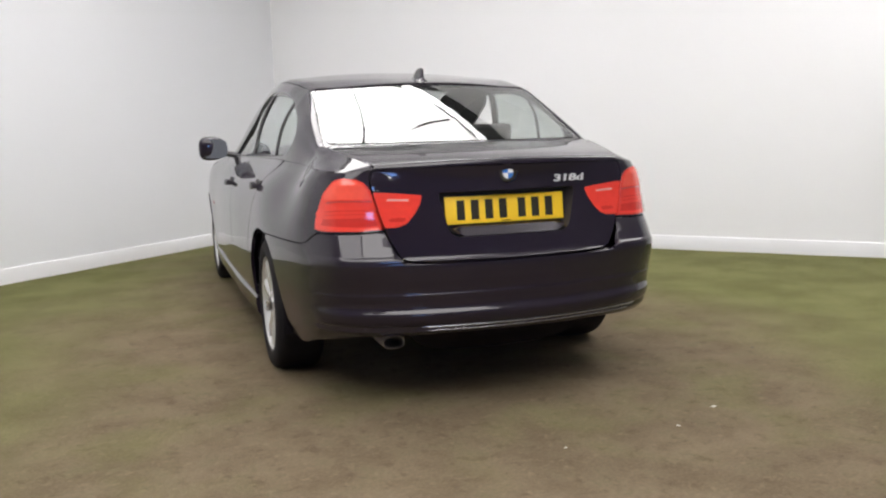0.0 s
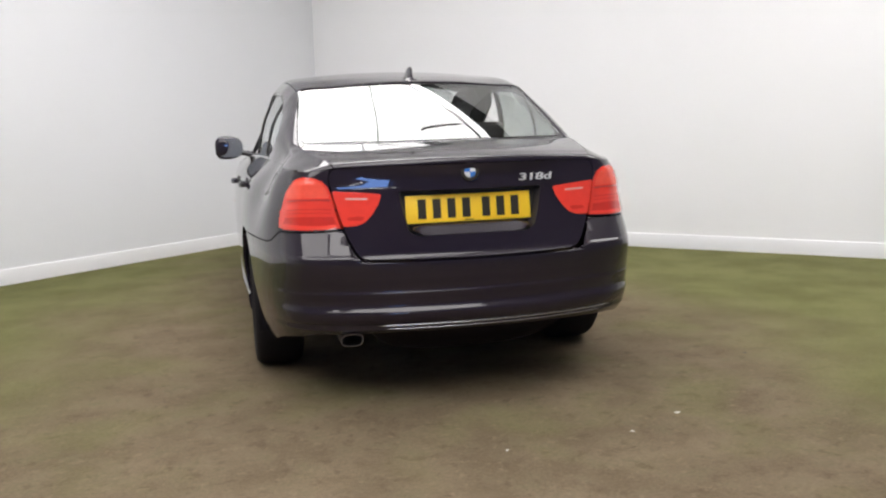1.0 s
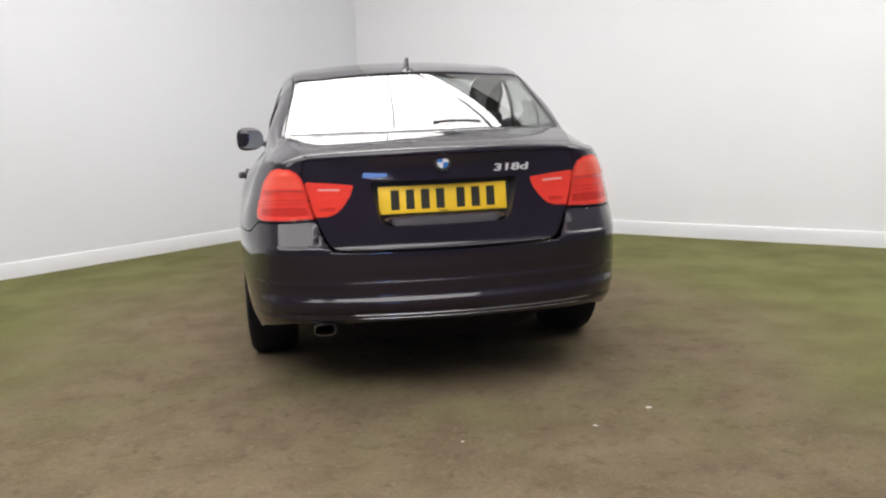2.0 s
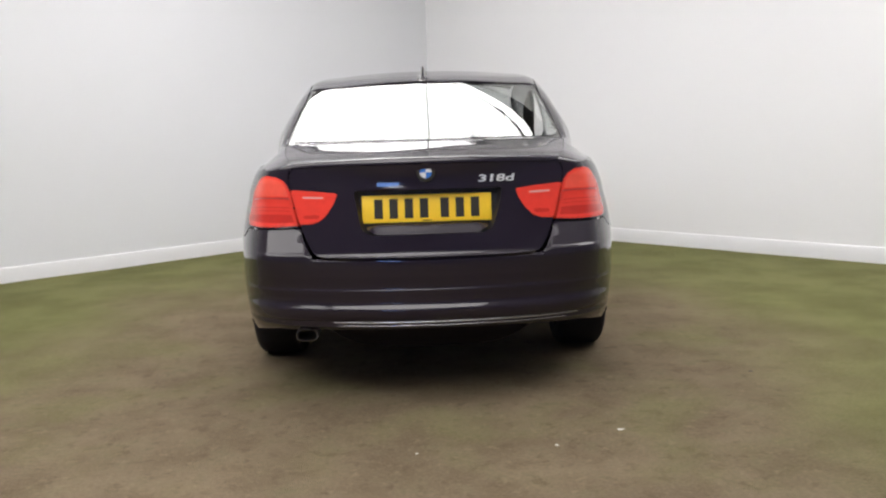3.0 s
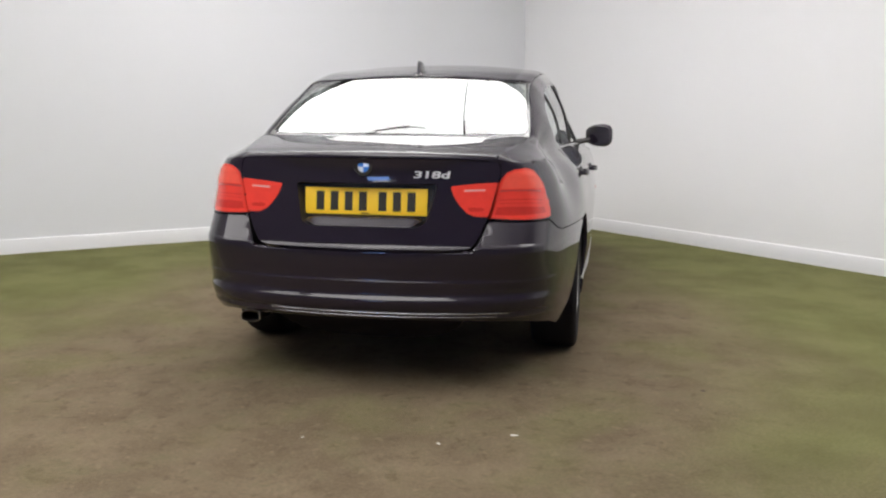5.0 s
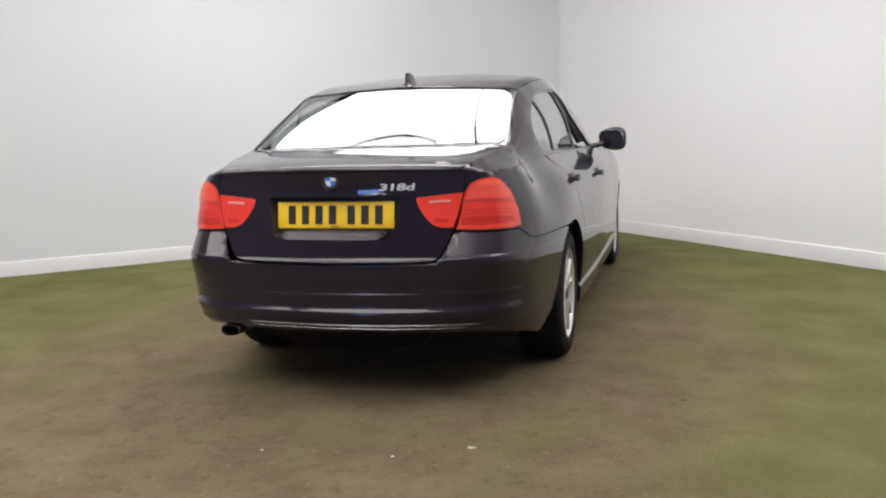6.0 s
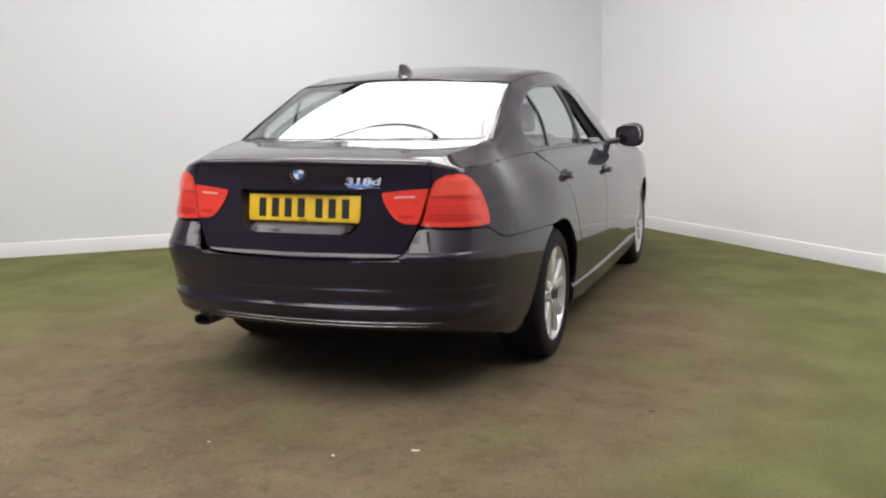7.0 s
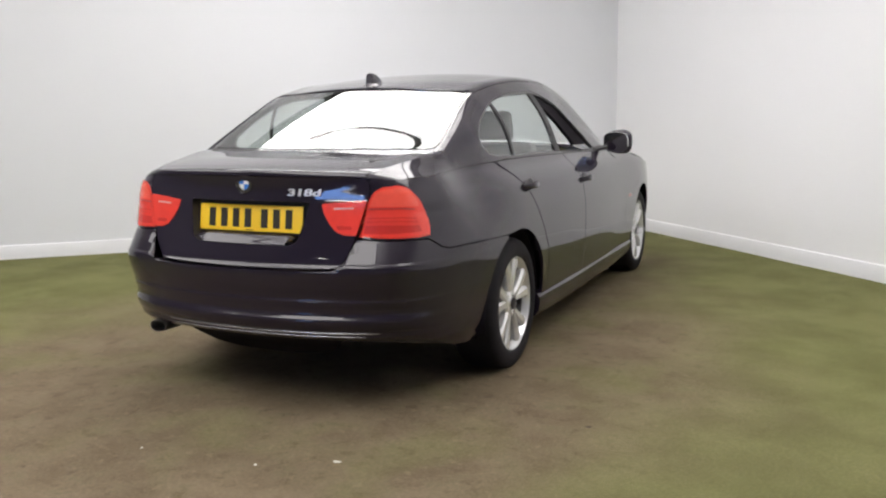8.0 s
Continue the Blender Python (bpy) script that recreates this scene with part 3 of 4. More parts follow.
_k = int(np.searchsorted(EDGE[:, 0], 0.615))
_pick = np.unique(np.linspace(0, _k, 16).astype(int))
CROWN = spline([0.0] + [EDGE[i, 0] for i in _pick[1:]] + [0.70, 0.80], [0.0] + [EDGE[i, 1] - EDGE[0, 1] for i in _pick[1:]] + [EDGE[_k, 1] - EDGE[0, 1] + 0.06, EDGE[_k, 1] - EDGE[0, 1] + 0.13], True)
V0 = float(EDGE[0, 1])


def _edge_tables():
    """Where the waist edge lies for each v, as smooth curves."""
    vs = np.concatenate([V0 + np.linspace(0, 0.9, 22) ** 1.5, np.linspace(1.0, 4.5, 20)])
    e = EDGE[_k:]
    xs, zs = [], []
    for v in vs:
        g = e[:, 1] - V0 - CROWN(e[:, 0]) * (1 - smooth_step(v, 0.1, 0.6)) + V0 - v
        i = int(np.argmax(g >= 0)) if np.any(g >= 0) else len(g) - 1
        if i == 0:
            xs.append(e[0, 0])
            zs.append(e[0, 2])
        else:
            w = -g[i - 1] / (g[i] - g[i - 1])
            xs.append(e[i - 1, 0] + w * (e[i, 0] - e[i - 1, 0]))
            zs.append(e[i - 1, 2] + w * (e[i, 2] - e[i - 1, 2]))
    return vs, herm(vs, xs), herm(vs, zs)


EDGE_V, EDGE_X, EDGE_Z = _edge_tables()


def upper(a, v):
    """The body above the waist: v runs forward, |a| from 0 at the middle over the rail at 0.5 to the waist at 1."""
    a, v = np.broadcast_arrays(np.asarray(a, float), np.asarray(v, float))
    q = 1 - np.abs(a)
    x0, z0 = EDGE_X(v), EDGE_Z(v)
    x1, z1, zt = RAIL_X(v), RAIL_Z(v), TOP(v)
    bulge = (0.034 - 0.024 * smooth_step(v, 1.8, 2.5)) * smooth_step(z1 - z0, 0.03, 0.25)
    # over the boot the deck stays level up to the gap at its edge, where the shoulder falls away
    fold = 1 - smooth_step(v, 0.45, 0.60)
    full = smooth_step(v, 1.14, 1.32) * (1 - smooth_step(v, 2.1, 2.4))
    ctrl_x = [x0, (x0 + x1) / 2 + bulge, x1, x1 * 0.74, x1 * 0.40, 0 * x1]
    ctrl_z = [z0, (z0 + z1) / 2 + bulge * 0.4, z1, z1 + (zt - z1) * (0.4524 + 0.13 * full), z1 + (zt - z1) * (0.84 + 0.06 * full), zt]
    knots = [0.0, 0.25, 0.5, 0.65, 0.8, 1.0]
    out = []
    for c, last in ((ctrl_x, None), (ctrl_z, 0.0)):
        m = [(c[1] - c[0]) / 0.25]
        for i in range(1, 5):
            m.append((c[i + 1] - c[i - 1]) / (knots[i + 1] - knots[i - 1]))
        m.append((c[5] - c[4]) / 0.2 if last is None else 0 * c[5])
        val = np.zeros_like(q)
        for i in range(5):
            h = knots[i + 1] - knots[i]
            s = np.clip((q - knots[i]) / h, 0, 1)
            here = (q >= knots[i]) & ((q < knots[i + 1]) | (i == 4))
            a0 = m[i] + (fold * ((c[3] - c[2]) / 0.15 - m[2]) if i == 2 else 0)
            a1 = m[i + 1] + (fold * ((c[2] - c[1]) / 0.25 - m[2]) if i == 1 else 0)
            w = (2 * s ** 3 - 3 * s ** 2 + 1) * c[i] + (s ** 3 - 2 * s ** 2 + s) * h * a0 + (-2 * s ** 3 + 3 * s ** 2) * c[i + 1] + (s ** 3 - s ** 2) * h * a1
            val = np.where(here, w, val)
        out.append(val)
    x, z = out
    y = v + CROWN(x) * (1 - smooth_step(v, 0.1, 0.6))
    # the rear screen and the roof edge bow backwards in the middle
    y = y - 0.065 * np.clip(1 - (x / x1) ** 2, 0, 1) * smooth_step(v, 0.35, 0.60) * (1 - smooth_step(v, 1.15, 2.1))
    return np.stack([np.sign(a) * x, y, z], -1)


def a_at_z(y, z):
    """Where on the side glass a height lies."""
    t = np.linspace(0.5, 1.0, 300)
    zz = upper(t, np.full_like(t, y))[:, 2]
    return float(np.interp(-z, -zz, t))


def side_poly(rows):
    return [(p_at_y(y, z), z) for y, z in rows]


def tail_poly(rows):
    return [(p_at_x(x, z), z) for x, z in rows]


def glass_poly(rows):
    return [(a_at_z(y, z), y) for y, z in rows]


def arc(hub_y, hub_z, r, a0, a1, n=22):
    return [(hub_y + r * math.cos(radians(a0 + (a1 - a0) * i / n)), hub_z + r * math.sin(radians(a0 + (a1 - a0) * i / n))) for i in range(n + 1)]


car = new("saloon_car")
tagged(car, "glossy black four-door saloon car parked on the turf", "car")
HUB_R, HUB_F, HUB_Z, ARCH = 0.978, 3.748, 0.305, 0.362

# rear bumper, wrapped round both corners
edge_r = [(0.442, 0.608), (0.463, 0.619), (0.476, 0.638), (0.493, 0.672), (0.510, 0.713), (0.514, 0.722)]
right = tail_poly([(0.0, 0.598), (0.30, 0.600), (0.41, 0.603)] + edge_r + [(0.60, 0.717)]) + [(p_at_y(0.235, 0.714), 0.714), (p_at_y(0.262, 0.696), 0.696), (p_at_y(0.292, 0.675), 0.675), (p_at_y(0.335, 0.665), 0.665)]
right += side_poly([(0.60, 0.661), (0.835, 0.655)] + [r for r in arc(HUB_R, HUB_Z, ARCH, 112, 196, 16) if r[0] < 0.86 and r[1] < 0.650])
right += side_poly([(0.58, 0.215), (0.42, 0.235), (0.33, 0.262)]) + tail_poly([(0.62, 0.306), (0.3, 0.317), (0.0, 0.318)])
outline = right + [(-p, z) for p, z in right[::-1] if p > 0.01]
bumper = patch("rear_bumper", outline, lower, (0.035, 0.0045), PAINT, car, "glossy black moulded rear bumper", thick=0.02)



def tucked(p, z):
    """The same surface, set in under the bumper."""
    return lower(p, z) + np.array([0, 0.055, 0.0])


low = tail_poly([(0.0, 0.335), (0.25, 0.335), (0.43, 0.329), (0.415, 0.300), (0.37, 0.250), (0.31, 0.215), (0.20, 0.195), (0.0, 0.190)])
patch("rear_valance", low[:-1] + [(-p, z) for p, z in low[::-1]], tucked, (0.04, 0.015), UNDER, car, "matt black lower rear valance", thick=0.015)

# boot lid: tail face with a recess for the number plate, and the deck
rec = [(-0.292, 0.868), (0.305, 0.868), (0.290, 0.80), (0.262, 0.712), (0.225, 0.692), (-0.225, 0.692), (-0.262, 0.712), (-0.278, 0.80)]
rec_outer = rounded(rec, 0.02, 4)
half = [(0.0, 0.606), (0.30, 0.608), (0.405, 0.610), (0.435, 0.614), (0.455, 0.624), (0.468, 0.642), (0.485, 0.675), (0.502, 0.715), (0.508, 0.736), (0.530, 0.80), (0.546, 0.879)]
half = tail_poly(half) + [(p_at_x(0.552, 0.915), 0.915), (p_at_x(0.548, 0.945), 0.945)]
lip = [(p, float(belt_z(p))) for p in np.linspace(p_at_x(0.538, 0.955), 0.0, 14)]
outline = half + lip + [(-p, z) for p, z in (half + lip)[::-1] if p > 0.004]
boot = patch("boot_lid", outline, lower, (0.03, 0.012), PAINT, car, "glossy black boot lid with rolled rear lip", thick=0.02, holes=[tail_poly(rec_outer)])
patch("boot_deck", [(-0.5, 0.0425), (-0.25, 0.0425), (0, 0.0425), (0.25, 0.0425), (0.5, 0.0425), (0.5, 0.15), (0.5, 0.3), (0.497, 0.5), (0.497, 0.58), (0.3, 0.58), (0.0, 0.58), (-0.3, 0.58), (-0.497, 0.58), (-0.497, 0.5), (-0.5, 0.3), (-0.5, 0.15)],
      upper, (0.03, 0.006), PAINT, boot, thick=0.02)

# side frame: quarter shoulder, rear pillar, roof rail and front pillar in one pressing, open for the side glass
glass_open = [(0.893, 1.065), (0.893, 1.108), (0.979, 1.172), (1.075, 1.220), (1.184, 1.266), (1.28, 1.291), (1.394, 1.311), (1.60, 1.326), (1.79, 1.327), (1.86, 1.318), (2.05, 1.282), (2.274, 1.222),
              (2.45, 1.137), (2.579, 1.060), (2.715, 0.974), (2.45, 0.978), (2.0, 0.984), (1.6, 0.990), (1.28, 0.993), (1.05, 1.002), (0.955, 1.018)]
frame_outline = [(0.505, 0.0425), (0.75, 0.0425), (1.0, 0.0425)] + [(1.0, v) for v in (0.2, 0.5, 1.0, 2.0, 2.6, 2.95)] + [(0.7, 3.02), (0.515, 3.05)] + [(0.505, v) for v in (2.6, 2.4, 1.5, 1.1, 0.6, 0.3)]
for s in (1, -1):
    patch("side_frame", frame_outline, upper, (0.035, 0.03), PAINT, car, "black pillars and roof rail pressing", thick=0.012, edge=0.0, holes=[glass_poly(glass_open)], side=s)
    # quarter panel over the rear wheel
    q = tail_poly([(0.553, 0.945), (0.557, 0.912), (0.552, 0.879), (0.537, 0.80), (0.519, 0.728), (0.60, 0.723)]) + [(p_at_y(0.235, 0.720), 0.720), (p_at_y(0.266, 0.701), 0.701), (p_at_y(0.296, 0.680), 0.680), (p_at_y(0.337, 0.670), 0.670)]
    q += side_poly([(0.60, 0.666), (0.845, 0.660)] + [r for r in arc(HUB_R, HUB_Z, ARCH, 200, 0, 40) if not (r[0] < 0.9 and r[1] < 0.656) and not (r[1] < 0.31)] + [(1.345, 0.27), (1.40, 0.27), (1.405, 0.42), (1.385, 0.52), (1.30, 0.655), (1.20, 0.79), (1.08, 0.915)])
    q += [(p_at_y(0.995, 0.975), 0.975)] + [(p, float(belt_z(p))) for p in np.linspace(p_at_y(0.985, 0.975), p_at_x(0.548, 0.955), 24)]
    patch("quarter_panel", q, lower, (0.03, 0.02), PAINT, car, "glossy black rear quarter panel", thick=0.018, edge=0.0004, side=s)
    # doors
    d = side_poly([(1.411, 0.27), (2.066, 0.27), (2.066, 0.45), (2.05, 0.73), (2.03, 0.90)]) + [(p_at_y(2.02, 0.97), float(BELT(2.02)))]
    d += [(p, float(belt_z(p))) for p in np.linspace(p_at_y(1.98, 0.97), p_at_y(1.02, 0.97), 12)] + side_poly([(1.09, 0.915), (1.208, 0.79), (1.308, 0.655), (1.393, 0.52), (1.413, 0.42)])
    rear_door = patch("rear_door", d, lower, (0.04, 0.03), PAINT, car, "glossy black rear side door", thick=0.018, edge=0.0004, side=s)
    d = side_poly([(2.074, 0.27), (3.10, 0.27), (3.13, 0.5), (3.08, 0.75), (3.04, 0.88)]) + [(p, float(belt_z(p))) for p in np.linspace(p_at_y(3.0, 0.94), p_at_y(2.03, 0.97), 12)] + side_poly([(2.038, 0.90), (2.058, 0.73), (2.074, 0.45)])
    front_door = patch("front_door", d, lower, (0.04, 0.03), PAINT, car, "glossy black front side door", thick=0.018, edge=0.0004, side=s)
    # front wing
    w = side_poly([(3.107, 0.27), (3.386, 0.27)] + [r for r in arc(HUB_F, HUB_Z, ARCH, 180, 0, 40) if r[1] > 0.31] + [(4.12, 0.27), (4.13, 0.45), (4.12, 0.70)])
    w += [(p, float(belt_z(p))) for p in np.linspace(p_at_y(4.1, 0.75), p_at_y(3.05, 0.94), 16)] + side_poly([(3.047, 0.88), (3.088, 0.75), (3.138, 0.5)])
    patch("front_wing", w, lower, (0.04, 0.03), PAINT, car, "glossy black front wing", thick=0.018, side=s)
    # sill with a ledge that catches the light
    bm = bmesh.new()
    prof = [(0.800, 0.165), (0.858, 0.170), (0.880, 0.200), (0.888, 0.250), (0.886, 0.272), (0.862, 0.300), (0.80, 0.300)]
    ends = []
    for y in np.linspace(1.30, 3.42, 12):
        f = 1.0 - 0.02 * (1 - smooth_step(y, 1.3, 1.9)) - 0.015 * smooth_step(y, 3.1, 3.45)
        ends.append([bm.verts.new((s * x * f, y, z)) for x, z in prof])
    for e0, e1 in zip(ends, ends[1:]):
        for i in range(len(prof)):
            j = (i + 1) % len(prof)
            bm.faces.new((e0[i], e0[j], e1[j], e1[i]))
    bm.faces.new(ends[0])
    bm.faces.new(ends[-1][::-1])
    bmesh.ops.recalc_face_normals(bm, faces=bm.faces)
    part("sill", bm, PAINT, car, "black side sill", 30)
    # side glass, recessed behind a black seal
    cuts = [("quarter_window", [(0.898, 1.065), (0.898, 1.105), (0.982, 1.169), (1.076, 1.217), (1.185, 1.263), (1.268, 0.995), (1.05, 1.004), (0.958, 1.020)]),
            ("rear_side_window", [(1.207, 1.269), (1.28, 1.288), (1.394, 1.308), (1.60, 1.323), (1.72, 1.324), (1.922, 0.988), (1.6, 0.992), (1.288, 0.995)]),
            ("front_side_window", [(1.80, 1.324), (1.86, 1.315), (2.05, 1.279), (2.274, 1.219), (2.448, 1.134), (2.575, 1.058), (2.708, 0.976), (2.45, 0.980), (2.005, 0.986)])]
    for k, (nm, rows) in enumerate(cuts):
        if k == 2 and s == 1:
            rows = [(2.66, 1.006), (2.708, 0.976), (2.45, 0.980), (2.005, 0.986), (1.995, 1.004)]
        patch(nm, glass_poly(rows), upper, (0.05, 0.05), GLASS_SIDE, front_door if k == 2 else rear_door, "tinted side window glass", thick=0.004, off=-0.012, side=s, edge=0)
    for nm, rows, door in (("window_divider", [(1.268, 0.995), (1.185, 1.263), (1.207, 1.269), (1.288, 0.995)], rear_door),
                           ("door_pillar", [(1.922, 0.988), (1.72, 1.326), (1.80, 1.326), (2.005, 0.986)], rear_door)):
        patch(nm, glass_poly(rows), upper, (0.05, 0.05), BLACK_TRIM, door, "gloss black trim strip", thick=0.012, off=-0.004, side=s)
    patch("front_pillar_trim", glass_poly([(1.80, 1.326), (1.86, 1.318), (2.05, 1.282), (2.274, 1.222), (2.45, 1.137), (2.579, 1.060), (2.715, 0.974), (2.40, 0.980), (2.33, 1.056), (2.13, 1.160), (1.90, 1.258)]),
          upper, (0.05, 0.05), UNDER, front_door, "dark trim behind the front window edge", thick=0.02, off=-0.018, side=s)
    c = np.mean(glass_open, axis=0)
    inner = [tuple(np.array(r) + (c - np.array(r)) / np.linalg.norm(c - np.array(r)) * 0.014) for r in glass_open]
    patch("window_seal", glass_poly(glass_open), upper, (0.04, 0.04), FRIT, car, "glossy black trim round the side glass", thick=0.016, off=-0.002, holes=[glass_poly(inner)], side=s)
    # door handles: a recessed dark cup and a paddle
    for door, hy in ((rear_door, 1.20), (front_door, 2.13)):
        hz = 0.857 if door is rear_door else 0.826
        hx = float(lower(p_at_y(hy, hz), hz)[0])
        bm = bmesh.new()
        cup = bmesh.ops.create_uvsphere(bm, u_segments=20, v_segments=10, radius=1.0)["verts"]
        for vtx in cup:
            vtx.co = Vector((s * (hx - 0.004) + vtx.co.x * 0.010, hy + vtx.co.y * 0.062, hz + vtx.co.z * 0.034))
        handle = part("door_handle", bm, BLACK_TRIM, door, "door handle with dark recessed cup")
        bm = bmesh.new()
        rings = []
        for i in range(13):
            t = i / 12
            yy = hy - 0.095 + 0.19 * t
            out = 0.040 * math.sin(math.pi * min(max((t - 0.02) / 0.96, 0), 1)) ** 0.5 - 0.004
            hh = 0.011 + 0.005 * math.sin(math.pi * t)
            rings.append([bm.verts.new((s * (hx + out + 0.007 * math.cos(u)), yy, hz + hh * math.sin(u))) for u in [2 * math.pi * k / 10 for k in range(10)]])
        for r0, r1 in zip(rings, rings[1:]):
            for i in range(10):
                bm.faces.new((r0[i], r0[(i + 1) % 10], r1[(i + 1) % 10], r1[i]))
        bm.faces.new(rings[0])
        bm.faces.new(rings[-1])
        bmesh.ops.recalc_face_normals(bm, faces=bm.faces)
        part("handle_grip", bm, PAINT, handle)

# roof, screens, bonnet
patch("roof", [(-0.497, 1.125), (-0.3, 1.125), (0, 1.125), (0.3, 1.125), (0.497, 1.125), (0.497, 1.5), (0.497, 2.0), (0.497, 2.38), (0.3, 2.41), (0, 2.42), (-0.3, 2.41), (-0.497, 2.38), (-0.497, 2.0), (-0.497, 1.5)],
      upper, (0.04, 0.04), PAINT, car, "glossy black roof panel", thick=0.02)


def screen_surface():
    """The rear screen: one even sheet that follows the body round its opening."""
    ga, gv = [g.ravel() for g in np.meshgrid(np.linspace(-0.497, 0.497, 41), np.linspace(0.585, 1.122, 31))]
    pts = upper(ga, gv)

    def terms(a, v, odd):
        w = (np.asarray(v, float) - 0.85) / 0.27
        u = np.asarray(a, float) / 0.5
        return np.stack([u ** i * w ** j for i in ((1, 3, 5) if odd else (0, 2, 4)) for j in range(4)], -1)
    fits = [np.linalg.lstsq(terms(ga, gv, k == 0), pts[:, k], rcond=None)[0] for k in range(3)]

    def f(a, v):
        a, v = np.broadcast_arrays(np.asarray(a, float), np.asarray(v, float))
        return np.stack([terms(a, v, k == 0) @ fits[k] for k in range(3)], -1)
    return f


screen = screen_surface()
win = rounded([(-0.482, 0.612), (0.482, 0.612), (0.478, 1.108), (-0.478, 1.108)], 0.06, 6, (0.6, 1.0))
patch("rear_window", win, screen, (0.04, 0.025), GLASS, car, "sloping rear window reflecting the white ceiling", thick=0.004, off=-0.004, edge=0)
seal_out = [(-0.497, 0.585), (0.497, 0.585), (0.497, 1.122), (-0.497, 1.122)]
patch("rear_window_seal", seal_out, screen, (0.04, 0.03), FRIT, car, "glossy black rear window surround", thick=0.012, off=-0.006, holes=[win])
patch("windscreen", [(-0.49, 2.40), (0, 2.43), (0.49, 2.40), (0.5, 2.8), (0.5, 3.0), (0.3, 3.17), (0, 3.2), (-0.3, 3.17), (-0.5, 3.0), (-0.5, 2.8)], upper, (0.05, 0.04), GLASS, car, "windscreen glass", thick=0.005, off=-0.004, edge=0)
patch("bonnet", [(-1.0, 3.1), (-0.6, 3.18), (0, 3.24), (0.6, 3.18), (1.0, 3.1), (1.0, 3.6), (1.0, 4.1), (0.6, 4.42), (0, 4.46), (-0.6, 4.42), (-1.0, 4.1), (-1.0, 3.6)], upper, (0.06, 0.06), PAINT, car, "glossy black bonnet", thick=0.02)
fb = [(p_at_y(4.135, 0.5), 0.18), (p_at_y(4.135, 0.5), 0.70), (P_END - 0.5, 0.62), (P_END, 0.575), (P_END, 0.18)]
for s in (1, -1):
    patch("front_bumper", fb, lower, (0.06, 0.05), PAINT, car, "black front bumper", thick=0.02, side=s)

# ---- lamps, plate and badges ----
for s in (1, -1):
    tail_lamp = patch("tail_lamp", tail_poly([(0.5195, 0.733), (0.537, 0.80), (0.550, 0.868), (0.559, 0.892), (0.576, 0.912), (0.604, 0.927)]) +
                      [(p_at_y(y, z), z) for y, z in ((0.168, 0.931), (0.200, 0.918), (0.230, 0.875), (0.251, 0.82), (0.257, 0.765), (0.248, 0.731), (0.205, 0.726))] + tail_poly([(0.60, 0.728)]),
                      lower, (0.015, 0.010), LAMP_RED, car, "bright red wraparound tail lamp", thick=0.03, off=0.007, side=s, edge=0.005)
    patch("upper_field", rounded(tail_poly([(0.556, 0.850), (0.566, 0.886), (0.582, 0.905), (0.606, 0.918)]) + [(p_at_y(0.170, 0.921), 0.921), (p_at_y(0.192, 0.910), 0.910), (p_at_y(0.214, 0.875), 0.875), (p_at_y(0.220, 0.848), 0.848)] + tail_poly([(0.61, 0.852)]), 0.006, 3),
          lower, (0.015, 0.010), LAMP_LIGHT, tail_lamp, "paler orange-red upper field", thick=0.006, off=0.0082, side=s, edge=0.001)
    patch("lamp_band", tail_poly([(0.536, 0.746), (0.543, 0.776), (0.60, 0.779), (0.66, 0.778)]) + [(p_at_y(0.205, 0.772), 0.772), (p_at_y(0.212, 0.748), 0.748)] + tail_poly([(0.60, 0.743)]),
          lower, (0.015, 0.010), LAMP_DEEP, tail_lamp, "deeper red reflector field", thick=0.006, off=0.0082, side=s, edge=0.001)
    for z0, high in ((0.838, 0.006), (0.803, 0.003), (0.790, 0.002)):
        patch("light_strip", tail_poly([(0.551, z0), (0.60, z0 + 0.003), (0.67, z0 + 0.002)]) + [(p_at_y(0.200, z0 - 0.004), z0 - 0.004), (p_at_y(0.200, z0 - 0.004 + high), z0 - 0.004 + high)] + tail_poly([(0.67, z0 + 0.002 + high), (0.60, z0 + 0.003 + high), (0.552, z0 + high)]),
              lower, (0.012, 0.01), LAMP_DARK if high > 0.004 else LAMP_DEEP, tail_lamp, thick=0.004, off=0.0083, side=s, edge=0.0005)
    inner = patch("boot_lamp", rounded(tail_poly([(0.509, 0.738), (0.528, 0.80), (0.545, 0.877), (0.45, 0.869), (0.356, 0.859), (0.367, 0.825), (0.395, 0.782), (0.425, 0.752), (0.46, 0.739)]), 0.010, 4),
                  lower, (0.012, 0.010), LAMP_RED, boot, "bright red lamp section on the boot lid", thick=0.03, off=0.007, side=s, edge=0.005)
    patch("reversing_strip", rounded(tail_poly([(0.405, 0.834), (0.500, 0.838), (0.502, 0.851), (0.405, 0.848)]), 0.004, 3), lower, (0.012, 0.008), LAMP_LIGHT, inner, "pink frame round the reversing strip", thick=0.006, off=0.0085, side=s)
    patch("reversing_strip", rounded(tail_poly([(0.412, 0.838), (0.494, 0.8415), (0.495, 0.8475), (0.412, 0.8445)]), 0.002, 3), lower, (0.012, 0.008), LAMP_PINK, inner, "pale clear reversing strip", thick=0.006, off=0.0105, side=s)
    patch("lamp_band", rounded(tail_poly([(0.435, 0.757), (0.492, 0.759), (0.498, 0.776), (0.424, 0.775)]), 0.006, 3), lower, (0.012, 0.008), LAMP_DEEP, inner, "deeper red reflector field", thick=0.006, off=0.0082, side=s)


